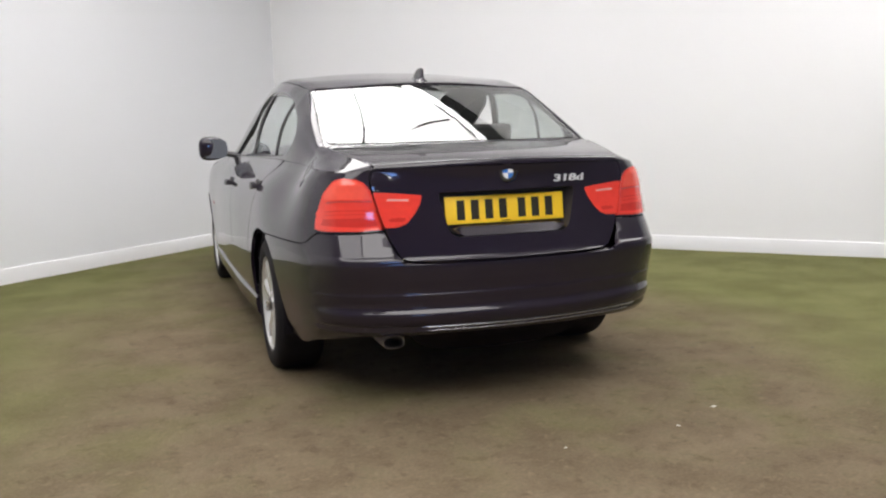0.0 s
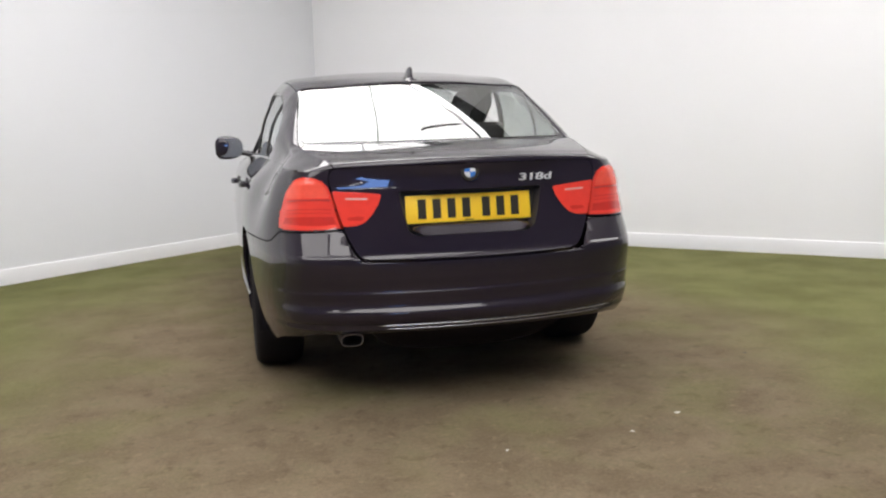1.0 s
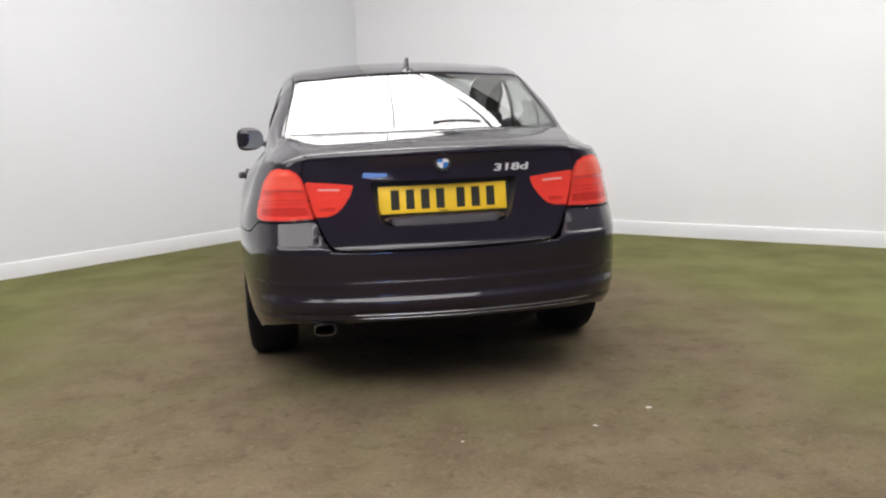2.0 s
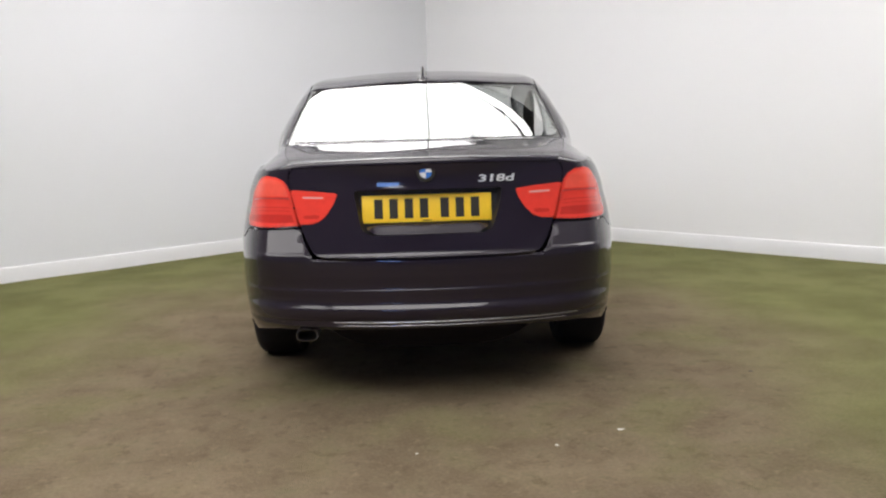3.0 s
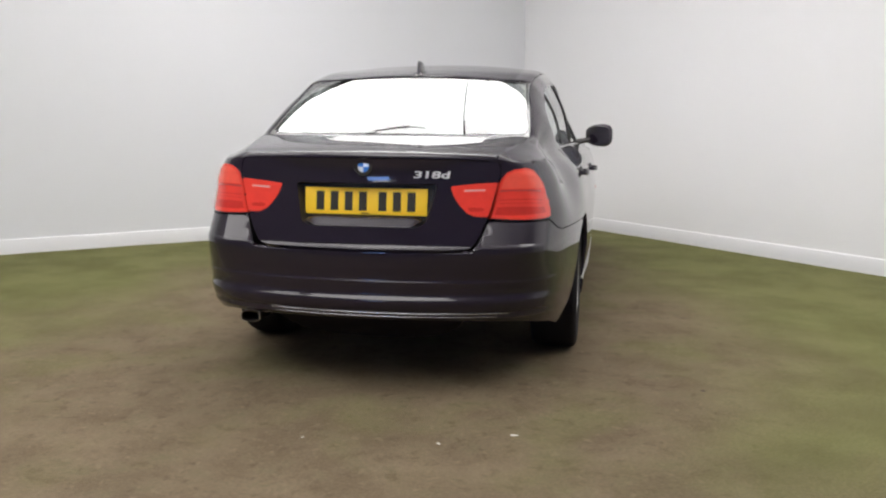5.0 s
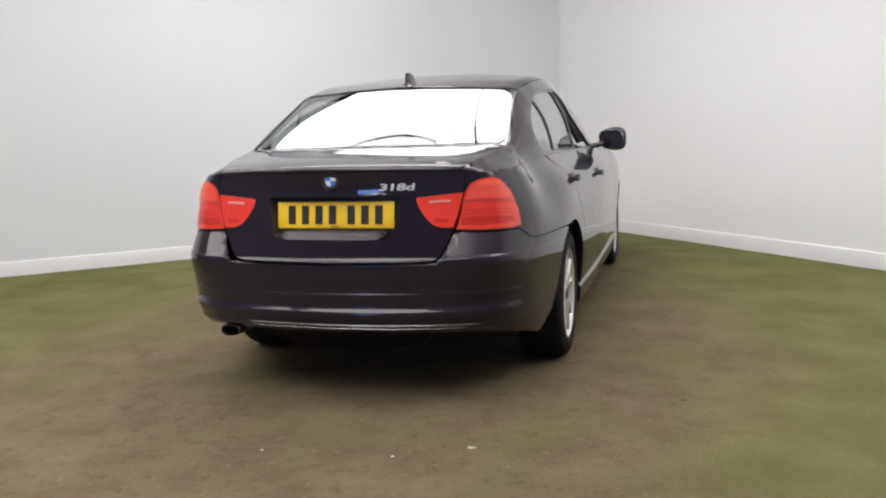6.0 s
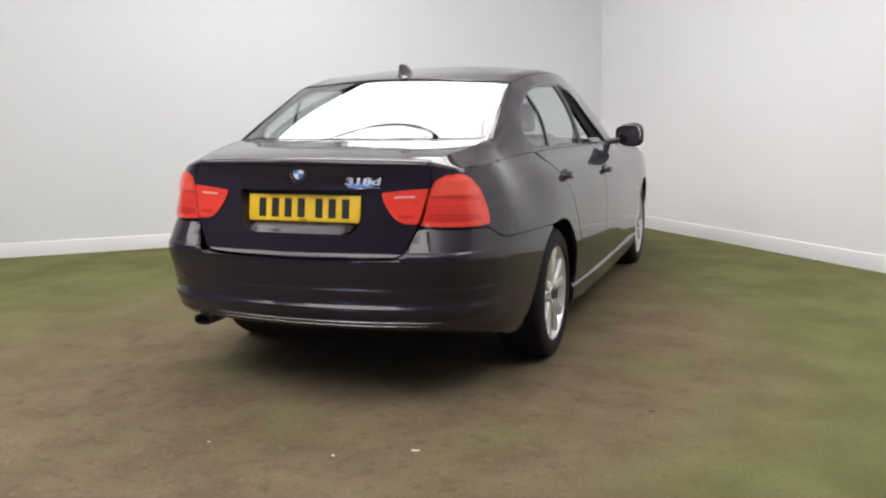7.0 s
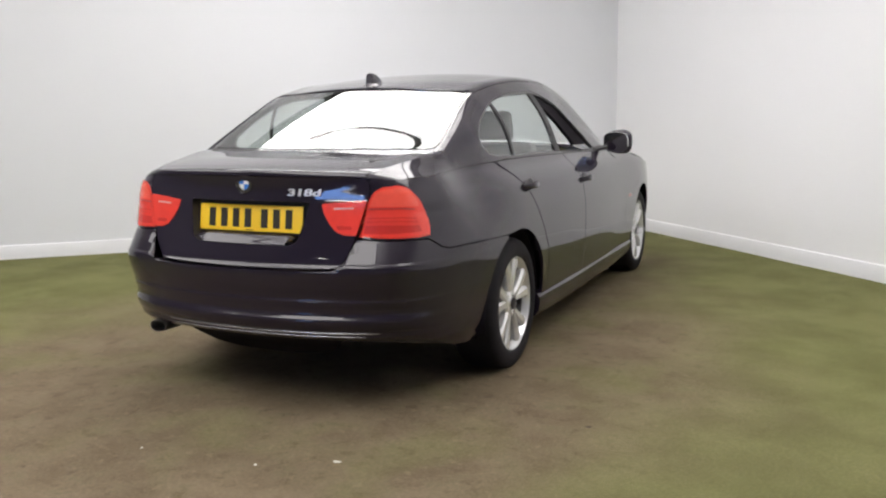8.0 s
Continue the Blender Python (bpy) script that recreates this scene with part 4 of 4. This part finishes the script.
def plate_recess():
    """The moulded hollow in the boot lid that holds the plate."""
    o = tail_poly(rec_outer)
    n = len(o)
    rim = lower(np.array([q[0] for q in o]), np.array([q[1] for q in o]))
    verts, faces = [tuple(v) for v in rim + np.array([0, -0.001, 0])], []
    for k, (sx, depth) in enumerate(((0.985, 0.012), (0.965, 0.030), (0.955, 0.036), (0.6, 0.036), (0.2, 0.036))):
        for x, y, z in rim:
            zz = 0.782 + (z - 0.782) * (1 - (1 - sx) * 0.6)
            lean = 0.13 * (zz - 0.79)
            flat = 0.080 + lean + 0.012
            yy = y + depth if k < 2 else flat
            verts.append((x * sx, min(yy, flat), zz))
    rings = 6
    for r in range(rings - 1):
        for i in range(n):
            j = (i + 1) % n
            faces.append((r * n + i, r * n + j, (r + 1) * n + j, (r + 1) * n + i))
    faces.append(tuple((rings - 1) * n + i for i in range(n)))
    bm = bmesh.new()
    vs = [bm.verts.new(v) for v in verts]
    for f in faces:
        bm.faces.new([vs[i] for i in f])
    bmesh.ops.recalc_face_normals(bm, faces=bm.faces)
    return part("plate_recess", bm, BLACK_TRIM, boot, "black moulded number plate recess", 35)


plate_recess()
# a slim grip bar over the plate, and a shelf under it
bm = box_bm(-0.29, 0.045, 0.862, 0.30, 0.105, 0.874, 0.004)
for v in bm.verts:
    v.co.y += v.co.x ** 2 / 3.4
part("boot_grip", bm, PAINT, boot, "black boot grip bar above the plate")
bm = bmesh.new()
rows = []
for x in np.linspace(-0.240, 0.240, 33):
    y0 = float(lower(p_at_x(x, 0.694), 0.694)[1])
    end = 1 - smooth_step(abs(x), 0.200, 0.240)
    rows.append([bm.verts.new((x, y0 + d, 0.694 + 0.020 * (1 - end) + (z - 0.694) * (0.25 + 0.75 * end))) for d, z in ((0.000, 0.6940), (0.003, 0.6975), (0.010, 0.7040), (0.019, 0.7140), (0.028, 0.7240), (0.034, 0.7290), (0.058, 0.7300), (0.058, 0.69))])
for r0, r1 in zip(rows, rows[1:]):
    for i in range(7):
        bm.faces.new((r0[i], r1[i], r1[i + 1], r0[i + 1]))
bmesh.ops.recalc_face_normals(bm, faces=bm.faces)
part("recess_shelf", bm, PAINT, boot, "glossy black sloping shelf under the plate", 60)

PLATE_POSE = Matrix.LocRotScale((0, 0.076, 0.7905), Euler((radians(-7.5), 0, 0)), None)
bm = box_bm(-0.26, -0.002, -0.0555, 0.26, 0.004, 0.0555, 0.0015)
bm.transform(PLATE_POSE)
plate = part("number_plate", bm, PLATE_YELLOW, car, "yellow rear number plate with black characters")
x = -0.219
for i in range(7):
    if i == 4:
        x += 0.022
    bm = box_bm(x + 0.008, -0.0032, -0.0395, x + 0.042, -0.001, 0.0395, 0.001, 1)
    bm.transform(PLATE_POSE)
    part("bar", bm, PLATE_BLACK, plate)
    x += 0.061
bm = box_bm(-0.018, -0.0028, -0.0515, 0.018, -0.001, -0.0475)
bm.transform(PLATE_POSE)
part("bar", bm, PLATE_BLACK, plate)


def roundel():
    """A round badge: chrome rim, dark ring, quarters of blue and white."""
    m = Matrix.LocRotScale((0, 0.050, 0.934), Euler((radians(-2), 0, 0)), None)
    bm = lathe_bm([(0.030, 0.004), (0.037, -0.001), (0.0395, -0.005), (0.0405, -0.002), (0.041, 0.010)], 40, "y")
    bm.transform(m)
    root = part("round_badge", bm, CHROME, boot, "round badge with blue and white quarters")
    bm = lathe_bm([(0.0235, -0.0052), (0.030, -0.0055), (0.037, -0.0050)], 40, "y")
    bm.transform(m)
    part("badge_ring", bm, PLATE_BLACK, root, "black ring")
    for k in range(4):
        bm = bmesh.new()
        c = bm.verts.new((0, -0.0068, 0))
        rim = [bm.verts.new((0.0235 * math.cos(radians(90 * k + 90 * i / 10)), -0.0058, 0.0235 * math.sin(radians(90 * k + 90 * i / 10)))) for i in range(11)]
        low = [bm.verts.new((v.co.x, -0.002, v.co.z)) for v in rim]
        for i in range(10):
            bm.faces.new((c, rim[i], rim[i + 1]))
            bm.faces.new((rim[i], low[i], low[i + 1], rim[i + 1]))
        bmesh.ops.recalc_face_normals(bm, faces=bm.faces)
        bm.transform(m)
        part("badge_quarter", bm, BLUE if k % 2 else WHITE_ENAMEL, root, "blue quarter" if k % 2 else "white quarter")


roundel()


def letters(body, x, z, height, width, mat, parent, label):
    """Raised lettering that follows the tail."""
    cu = bpy.data.curves.new("letters", "FONT")
    cu.body, cu.size, cu.extrude, cu.bevel_depth, cu.align_x = body, 1.0, 0.03, 0.020, "LEFT"
    cu.offset = 0.004
    cu.space_character = 0.98
    ob = bpy.data.objects.new("letters", cu)
    scene.collection.objects.link(ob)
    bpy.context.view_layer.update()
    me = bpy.data.meshes.new_from_object(ob)
    bpy.data.objects.remove(ob)
    co = np.array([tuple(v.co) for v in me.vertices])
    lo, hi = co.min(0), co.max(0)
    xs = x + (co[:, 0] - lo[0]) / (hi[0] - lo[0]) * width
    zs = z + (co[:, 1] - lo[1]) / (hi[1] - lo[1]) * height
    xs = xs + (zs - z) * 0.18
    for v, xx, zz, c in zip(me.vertices, xs, zs, co):
        base = lower(p_at_x(xx, zz), zz)
        v.co = (xx, float(base[1]) - 0.0035 - c[2] * 0.06, zz)
    me.materials.clear()
    me.materials.append(mat)
    made = new("badge_letters", me)
    made.parent = parent
    return tagged(made, label)


letters("318d", 0.207, 0.890, 0.029, 0.143, BADGE_SILVER, boot, "chrome model lettering 318d")


def antenna():
    """A shark fin on the rear of the roof: a broad foot and a narrow swept fin."""
    bm = bmesh.new()
    rings = []
    base = 1.348
    for z, y0, y1, w in ((-0.020, 1.070, 1.300, 0.060), (0.000, 1.075, 1.290, 0.056), (0.006, 1.082, 1.285, 0.047), (0.013, 1.088, 1.278, 0.030), (0.020, 1.091, 1.268, 0.017), (0.030, 1.091, 1.255, 0.012),
                         (0.044, 1.091, 1.240, 0.0105), (0.056, 1.093, 1.224, 0.0095), (0.065, 1.099, 1.204, 0.0085), (0.071, 1.110, 1.184, 0.006), (0.074, 1.126, 1.166, 0.002)):
        ring = []
        for k in range(24):
            u = 2 * math.pi * k / 24
            yy = (y0 + y1) / 2 + (y1 - y0) / 2 * math.cos(u)
            lift = 0.12 * (yy - 1.10) * max(0.0, 1 - z / 0.07)
            ring.append(bm.verts.new((w * math.sin(u), yy, base + z + lift)))
        rings.append(ring)
    for a, b in zip(rings, rings[1:]):
        for i in range(24):
            bm.faces.new((a[i], a[(i + 1) % 24], b[(i + 1) % 24], b[i]))
    bm.faces.new(rings[-1])
    bmesh.ops.recalc_face_normals(bm, faces=bm.faces)
    part("roof_antenna", bm, PAINT, car, "glossy black shark fin roof antenna", 60)


antenna()


def exhaust():
    """One oval tailpipe under the bumper."""
    bm = bmesh.new()
    prof = [(1.0, 0.35), (1.0, 0.004), (0.985, 0.0), (0.93, 0.0), (0.90, 0.006), (0.88, 0.12), (0.86, 0.30)]
    rings = []
    for f, o in prof:
        rings.append([bm.verts.new((-0.500 + 0.044 * f * math.copysign(abs(math.cos(u)) ** 0.75, math.cos(u)), 0.032 + o, 0.292 + 0.025 * f * math.copysign(abs(math.sin(u)) ** 0.75, math.sin(u))))
                      for u in [2 * math.pi * k / 28 for k in range(28)]])
    for a, b in zip(rings, rings[1:]):
        for i in range(28):
            bm.faces.new((a[i], a[(i + 1) % 28], b[(i + 1) % 28], b[i]))
    bmesh.ops.recalc_face_normals(bm, faces=bm.faces)
    pipe = part("exhaust_pipe", bm, STEEL, car, "oval steel exhaust tailpipe")
    # a flat dark disc closes the pipe inside
    bm = bmesh.new()
    bm.faces.new([bm.verts.new((-0.500 + 0.037 * math.cos(2 * math.pi * k / 20), 0.20, 0.292 + 0.021 * math.sin(2 * math.pi * k / 20))) for k in range(20)])
    part("pipe_bore", bm, UNDER, pipe, "dark bore")


exhaust()

# bright moulding low on the bumper: a slim rounded bead
def bumper_bead(x0, x1, z, r):
    bm = bmesh.new()
    rings = []
    for x in np.linspace(x0, x1, 40):
        base = lower(p_at_x(x, z), z)
        rr = r * min(1.0, 0.25 + 12 * min(x - x0, x1 - x))
        rings.append([bm.verts.new((x, float(base[1]) + 0.002 - rr * math.cos(u), z + rr * math.sin(u))) for u in [2 * math.pi * k / 14 for k in range(14)]])
    for p0, p1 in zip(rings, rings[1:]):
        for i in range(14):
            bm.faces.new((p0[i], p0[(i + 1) % 14], p1[(i + 1) % 14], p1[i]))
    bm.faces.new(rings[0])
    bm.faces.new(rings[-1])
    bmesh.ops.recalc_face_normals(bm, faces=bm.faces)
    part("bumper_trim", bm, BEAD, bumper, "narrow bright moulding")


bumper_bead(-0.418, 0.625, 0.3485, 0.0042)
bumper_bead(-0.412, 0.600, 0.3350, 0.0028)
bumper_bead(-0.625, -0.575, 0.3440, 0.0036)


def door_mirror(s):
    root = new("door_mirror")
    root.parent = car
    tagged(root, "black door mirror on the front door")
    bm = bmesh.new()
    made = bmesh.ops.create_uvsphere(bm, u_segments=32, v_segments=20, radius=1.0)["verts"]
    for v in made:
        x, y, z = v.co
        x, z = math.copysign(abs(x) ** 0.62, x), math.copysign(abs(z) ** 0.62, z)
        yy = y * (0.095 if y > 0 else 0.034)
        taper = 1.0 - 0.16 * max(0, -x * s) - 0.30 * max(0, y)
        v.co = Vector((s * 0.915 + x * 0.097 * taper, 2.775 + yy, 1.014 + z * 0.077 * taper * (1 + 0.06 * x * s)))
    part("mirror_housing", bm, PAINT, root, "glossy black mirror housing", 60)
    bm = bmesh.new()
    ring = [bm.verts.new((s * 0.912 + 0.083 * math.copysign(abs(math.cos(u)) ** 0.6, math.cos(u)), 2.7385, 1.013 + 0.063 * math.copysign(abs(math.sin(u)) ** 0.6, math.sin(u)))) for u in [2 * math.pi * k / 32 for k in range(32)]]
    deep = [bm.verts.new((v.co.x, 2.752, v.co.z)) for v in ring]
    bm.faces.new(ring)
    for i in range(32):
        bm.faces.new((ring[i], deep[i], deep[(i + 1) % 32], ring[(i + 1) % 32]))
    bmesh.ops.recalc_face_normals(bm, faces=bm.faces)
    bmesh.ops.rotate(bm, verts=bm.verts, cent=(s * 0.912, 2.745, 1.01), matrix=Matrix.Rotation(-0.22 if s < 0 else -0.16, 3, "Z") @ Matrix.Rotation(-0.05 if s < 0 else 0.14, 3, "X"))
    part("mirror_glass", bm, MIRROR, root, "mirror glass facing back")
    bm = bmesh.new()
    rings = []
    for t in np.linspace(0, 1, 7):
        cx, cz = s * (0.745 + 0.115 * t), 0.960 + 0.025 * t
        rings.append([bm.verts.new((cx, 2.775 + (0.055 - 0.02 * t) * math.cos(u), cz + (0.022 - 0.004 * t) * math.sin(u))) for u in [2 * math.pi * k / 16 for k in range(16)]])
    for a, b in zip(rings, rings[1:]):
        for i in range(16):
            bm.faces.new((a[i], a[(i + 1) % 16], b[(i + 1) % 16], b[i]))
    bmesh.ops.recalc_face_normals(bm, faces=bm.faces)
    part("mirror_arm", bm, BLACK_TRIM, root, "black mirror arm")


door_mirror(1)
door_mirror(-1)


# ---- wheels ----
def make_wheel():
    """A road wheel with its outer face towards +x: tyre, alloy rim, five pairs of spokes, hub cap."""
    root = new("wheel")
    prof = [(0.222, -0.105), (0.232, -0.112), (0.262, -0.113), (0.292, -0.108), (0.307, -0.096), (0.314, -0.080), (0.3165, -0.05), (0.317, 0.0), (0.3165, 0.05), (0.314, 0.080), (0.307, 0.096), (0.292, 0.108), (0.262, 0.113), (0.240, 0.112), (0.2275, 0.107), (0.222, 0.098)]
    part("tyre", lathe_bm(prof, 72), RUBBER, root, "black rubber tyre")
    part("rim_barrel", lathe_bm([(0.200, -0.10), (0.196, 0.02), (0.200, 0.070)], 72), BARREL, root, "dark inner barrel of the rim")
    rim = part("rim", lathe_bm([(0.200, 0.070), (0.206, 0.082), (0.212, 0.090), (0.216, 0.098), (0.222, 0.104), (0.2275, 0.104), (0.2285, 0.099), (0.222, 0.090)], 72), ALLOY, root, "silver alloy rim with paired spokes")
    for k in range(5):
        for w in (-1, 1):
            bm = bmesh.new()
            a0, a1 = radians(72 * k + w * 9), radians(72 * k + w * 15.5)
            rings = []
            for t in np.linspace(0, 1, 8):
                r = 0.045 + 0.168 * t
                a = a0 + (a1 - a0) * t
                half = 0.0150 + 0.016 * t ** 1.5 + 0.005 * (1 - t)
                front = 0.088 + 0.011 * math.sin(t * 1.5) - 0.003 * t
                ca, sa = math.cos(a), math.sin(a)
                sec = [(-half, front - 0.034), (-half, front - 0.010), (-half * 0.55, front), (half * 0.55, front), (half, front - 0.010), (half, front - 0.034)]
                rings.append([bm.verts.new((d, r * ca - u * sa, r * sa + u * ca)) for u, d in sec])
            for p0, p1 in zip(rings, rings[1:]):
                for i in range(6):
                    bm.faces.new((p0[i], p0[(i + 1) % 6], p1[(i + 1) % 6], p1[i]))
            bm.faces.new(rings[0])
            bm.faces.new(rings[-1])
            bmesh.ops.recalc_face_normals(bm, faces=bm.faces)
            part("spoke", bm, ALLOY, rim, smooth_angle=35)
    part("hub", lathe_bm([(0.072, 0.055), (0.070, 0.079), (0.060, 0.089), (0.040, 0.091), (0.036, 0.087), (0.034, 0.093), (0.022, 0.096), (0.0005, 0.097)], 40), ALLOY, rim)
    part("cap", lathe_bm([(0.031, 0.091), (0.030, 0.098), (0.018, 0.101), (0.0005, 0.1015)], 32), BLACK_TRIM, rim, "small dark hub cap")
    for k in range(5):
        bm = lathe_bm([(0.010, 0.073), (0.010, 0.0905), (0.006, 0.092), (0.0005, 0.092)], 8)
        a = radians(72 * k + 36)
        bmesh.ops.translate(bm, verts=bm.verts, vec=(0, 0.053 * math.cos(a), 0.053 * math.sin(a)))
        part("bolt", bm, STEEL, rim)
    part("brake_disc", lathe_bm([(0.02, -0.01), (0.15, -0.01), (0.15, 0.012), (0.02, 0.012)], 40), STEEL, root, "grey brake disc")
    part("rim_back", lathe_bm([(0.0005, 0.016), (0.150, 0.016), (0.170, 0.000), (0.190, -0.03), (0.197, -0.05)], 48), BARREL, root, "dull silver dish behind the spokes")
    return root


wheel = make_wheel()
wheel.parent = car
spots = [(0.744, HUB_R, 0, 20), (0.752, HUB_F, 0, 50), (-0.744, HUB_R, 180, 35), (-0.752, HUB_F, 180, 5)]
for i, (wx, wy, turn, spin) in enumerate(spots):
    m = pose(wx, wy, HUB_Z, 0, 0, turn) @ pose(0, 0, 0, spin, 0, 0)
    if i:
        copy_thing(wheel, m)
wheel.matrix_basis = pose(*spots[0][:2], HUB_Z, 0, 0, 0) @ pose(0, 0, 0, spots[0][3], 0, 0)

# wheel wells, underbody, cabin
for s in (1, -1):
    for hy in (HUB_R, HUB_F):
        bm = bmesh.new()
        rings = []
        for i in range(25):
            a = radians(-12 + 204 * i / 24)
            rings.append([bm.verts.new((s * x, hy + 0.368 * math.cos(a), HUB_Z + 0.368 * math.sin(a))) for x in (0.55, 0.70, 0.838)])
        for a, b in zip(rings, rings[1:]):
            for i in range(2):
                bm.faces.new((a[i], a[i + 1], b[i + 1], b[i]))
        bm.faces.new([r[0] for r in rings])
        bmesh.ops.recalc_face_normals(bm, faces=bm.faces)
        bmesh.ops.solidify(bm, geom=bm.faces, thickness=0.004)
        part("wheel_arch_liner", bm, UNDER, car, "dark wheel arch liner")
part("underbody", box_bm(-0.61, 0.62, 0.19, 0.61, 4.35, 0.50, 0.03), UNDER, car, "dark underbody pan")
part("boot_floor", box_bm(-0.36, 0.20, 0.225, 0.36, 0.64, 0.58, 0.09, 4), UNDER, car, "dark boot floor pan")
part("cabin_floor", box_bm(-0.78, 1.36, 0.19, 0.78, 3.30, 0.40, 0.03), UNDER, car, "dark cabin floor pan")


def cushion(name, x0, y0, z0, x1, y1, z1, lean, mat, label):
    bm = box_bm(x0, y0, z0, x1, y1, z1, min(x1 - x0, y1 - y0, z1 - z0) * 0.35, 4)
    for v in bm.verts:
        v.co.y -= (v.co.z - z0) * lean
    return part(name, bm, mat, car, label)


cushion("rear_seat_back", -0.62, 1.22, 0.50, 0.62, 1.40, 1.02, 0.30, SEAT, "dark rear seat back")
cushion("rear_seat_cushion", -0.62, 1.32, 0.38, 0.62, 1.85, 0.56, 0.0, SEAT, "dark rear seat cushion")
for hx in (-0.36, 0.36):
    cushion("rear_headrest", hx - 0.12, 1.08, 1.00, hx + 0.12, 1.16, 1.13, 0.2, SEAT, "dark rear headrest")
    cushion("front_seat_back", hx - 0.25, 2.10, 0.48, hx + 0.25, 2.24, 1.04, 0.35, SEAT, "dark front seat back")
    cushion("front_headrest", hx - 0.13, 1.90, 1.05, hx + 0.13, 1.98, 1.22, 0.2, SEAT, "dark front headrest")
    cushion("front_seat_cushion", hx - 0.25, 2.20, 0.40, hx + 0.25, 2.75, 0.56, 0.0, SEAT, "dark front seat cushion")
part("dashboard", box_bm(-0.70, 2.78, 0.60, 0.70, 3.10, 0.92, 0.08, 4), SEAT, car, "dark dashboard")
shelf = box_bm(-0.58, 0.62, 0.985, 0.58, 1.10, 1.0, 0.004)
part("parcel_shelf", shelf, SEAT, car, "dark parcel shelf below the rear window")

# ---- litter on the turf ----
for i, (x, y, w, l, turn, mat) in enumerate(((0.676, -0.392, 0.018, 0.008, 20, SCRAP), (0.425, -0.525, 0.009, 0.006, -30, SCRAP), (-0.06, -0.56, 0.007, 0.004, 10, SCRAP), (1.40, 0.27, 0.014, 0.008, 40, LEAF), (-3.06, 3.62, 0.03, 0.02, 15, LEAF), (-3.13, 3.52, 0.02, 0.012, 60, LEAF))):
    bm = bmesh.new()
    n = 9
    rim = [bm.verts.new((w * (0.8 + 0.3 * random.random()) * math.cos(2 * math.pi * k / n), l * (0.8 + 0.4 * random.random()) * math.sin(2 * math.pi * k / n), 0.004 * random.random())) for k in range(n)]
    bm.faces.new(rim)
    bmesh.ops.solidify(bm, geom=bm.faces, thickness=0.002)
    bmesh.ops.recalc_face_normals(bm, faces=bm.faces)
    bm.transform(pose(x, y, 0.006, 4, 3, turn))
    ob = part("paper_scrap" if mat is SCRAP else "dead_leaf", bm, mat)
    tagged(ob, "small crumpled white paper scrap lying on the turf" if mat is SCRAP else "small dark dead leaf lying on the turf", "litter", group="litter")


# ---- small fittings on the car's flanks ----
for s in (1, -1):
    patch("side_repeater", rounded(side_poly([(3.235, 0.612), (3.285, 0.614), (3.285, 0.634), (3.235, 0.632)]), 0.008, 4), lower, (0.01, 0.006), LAMP_PINK, car, "small clear side indicator", thick=0.006, off=0.005, side=s)
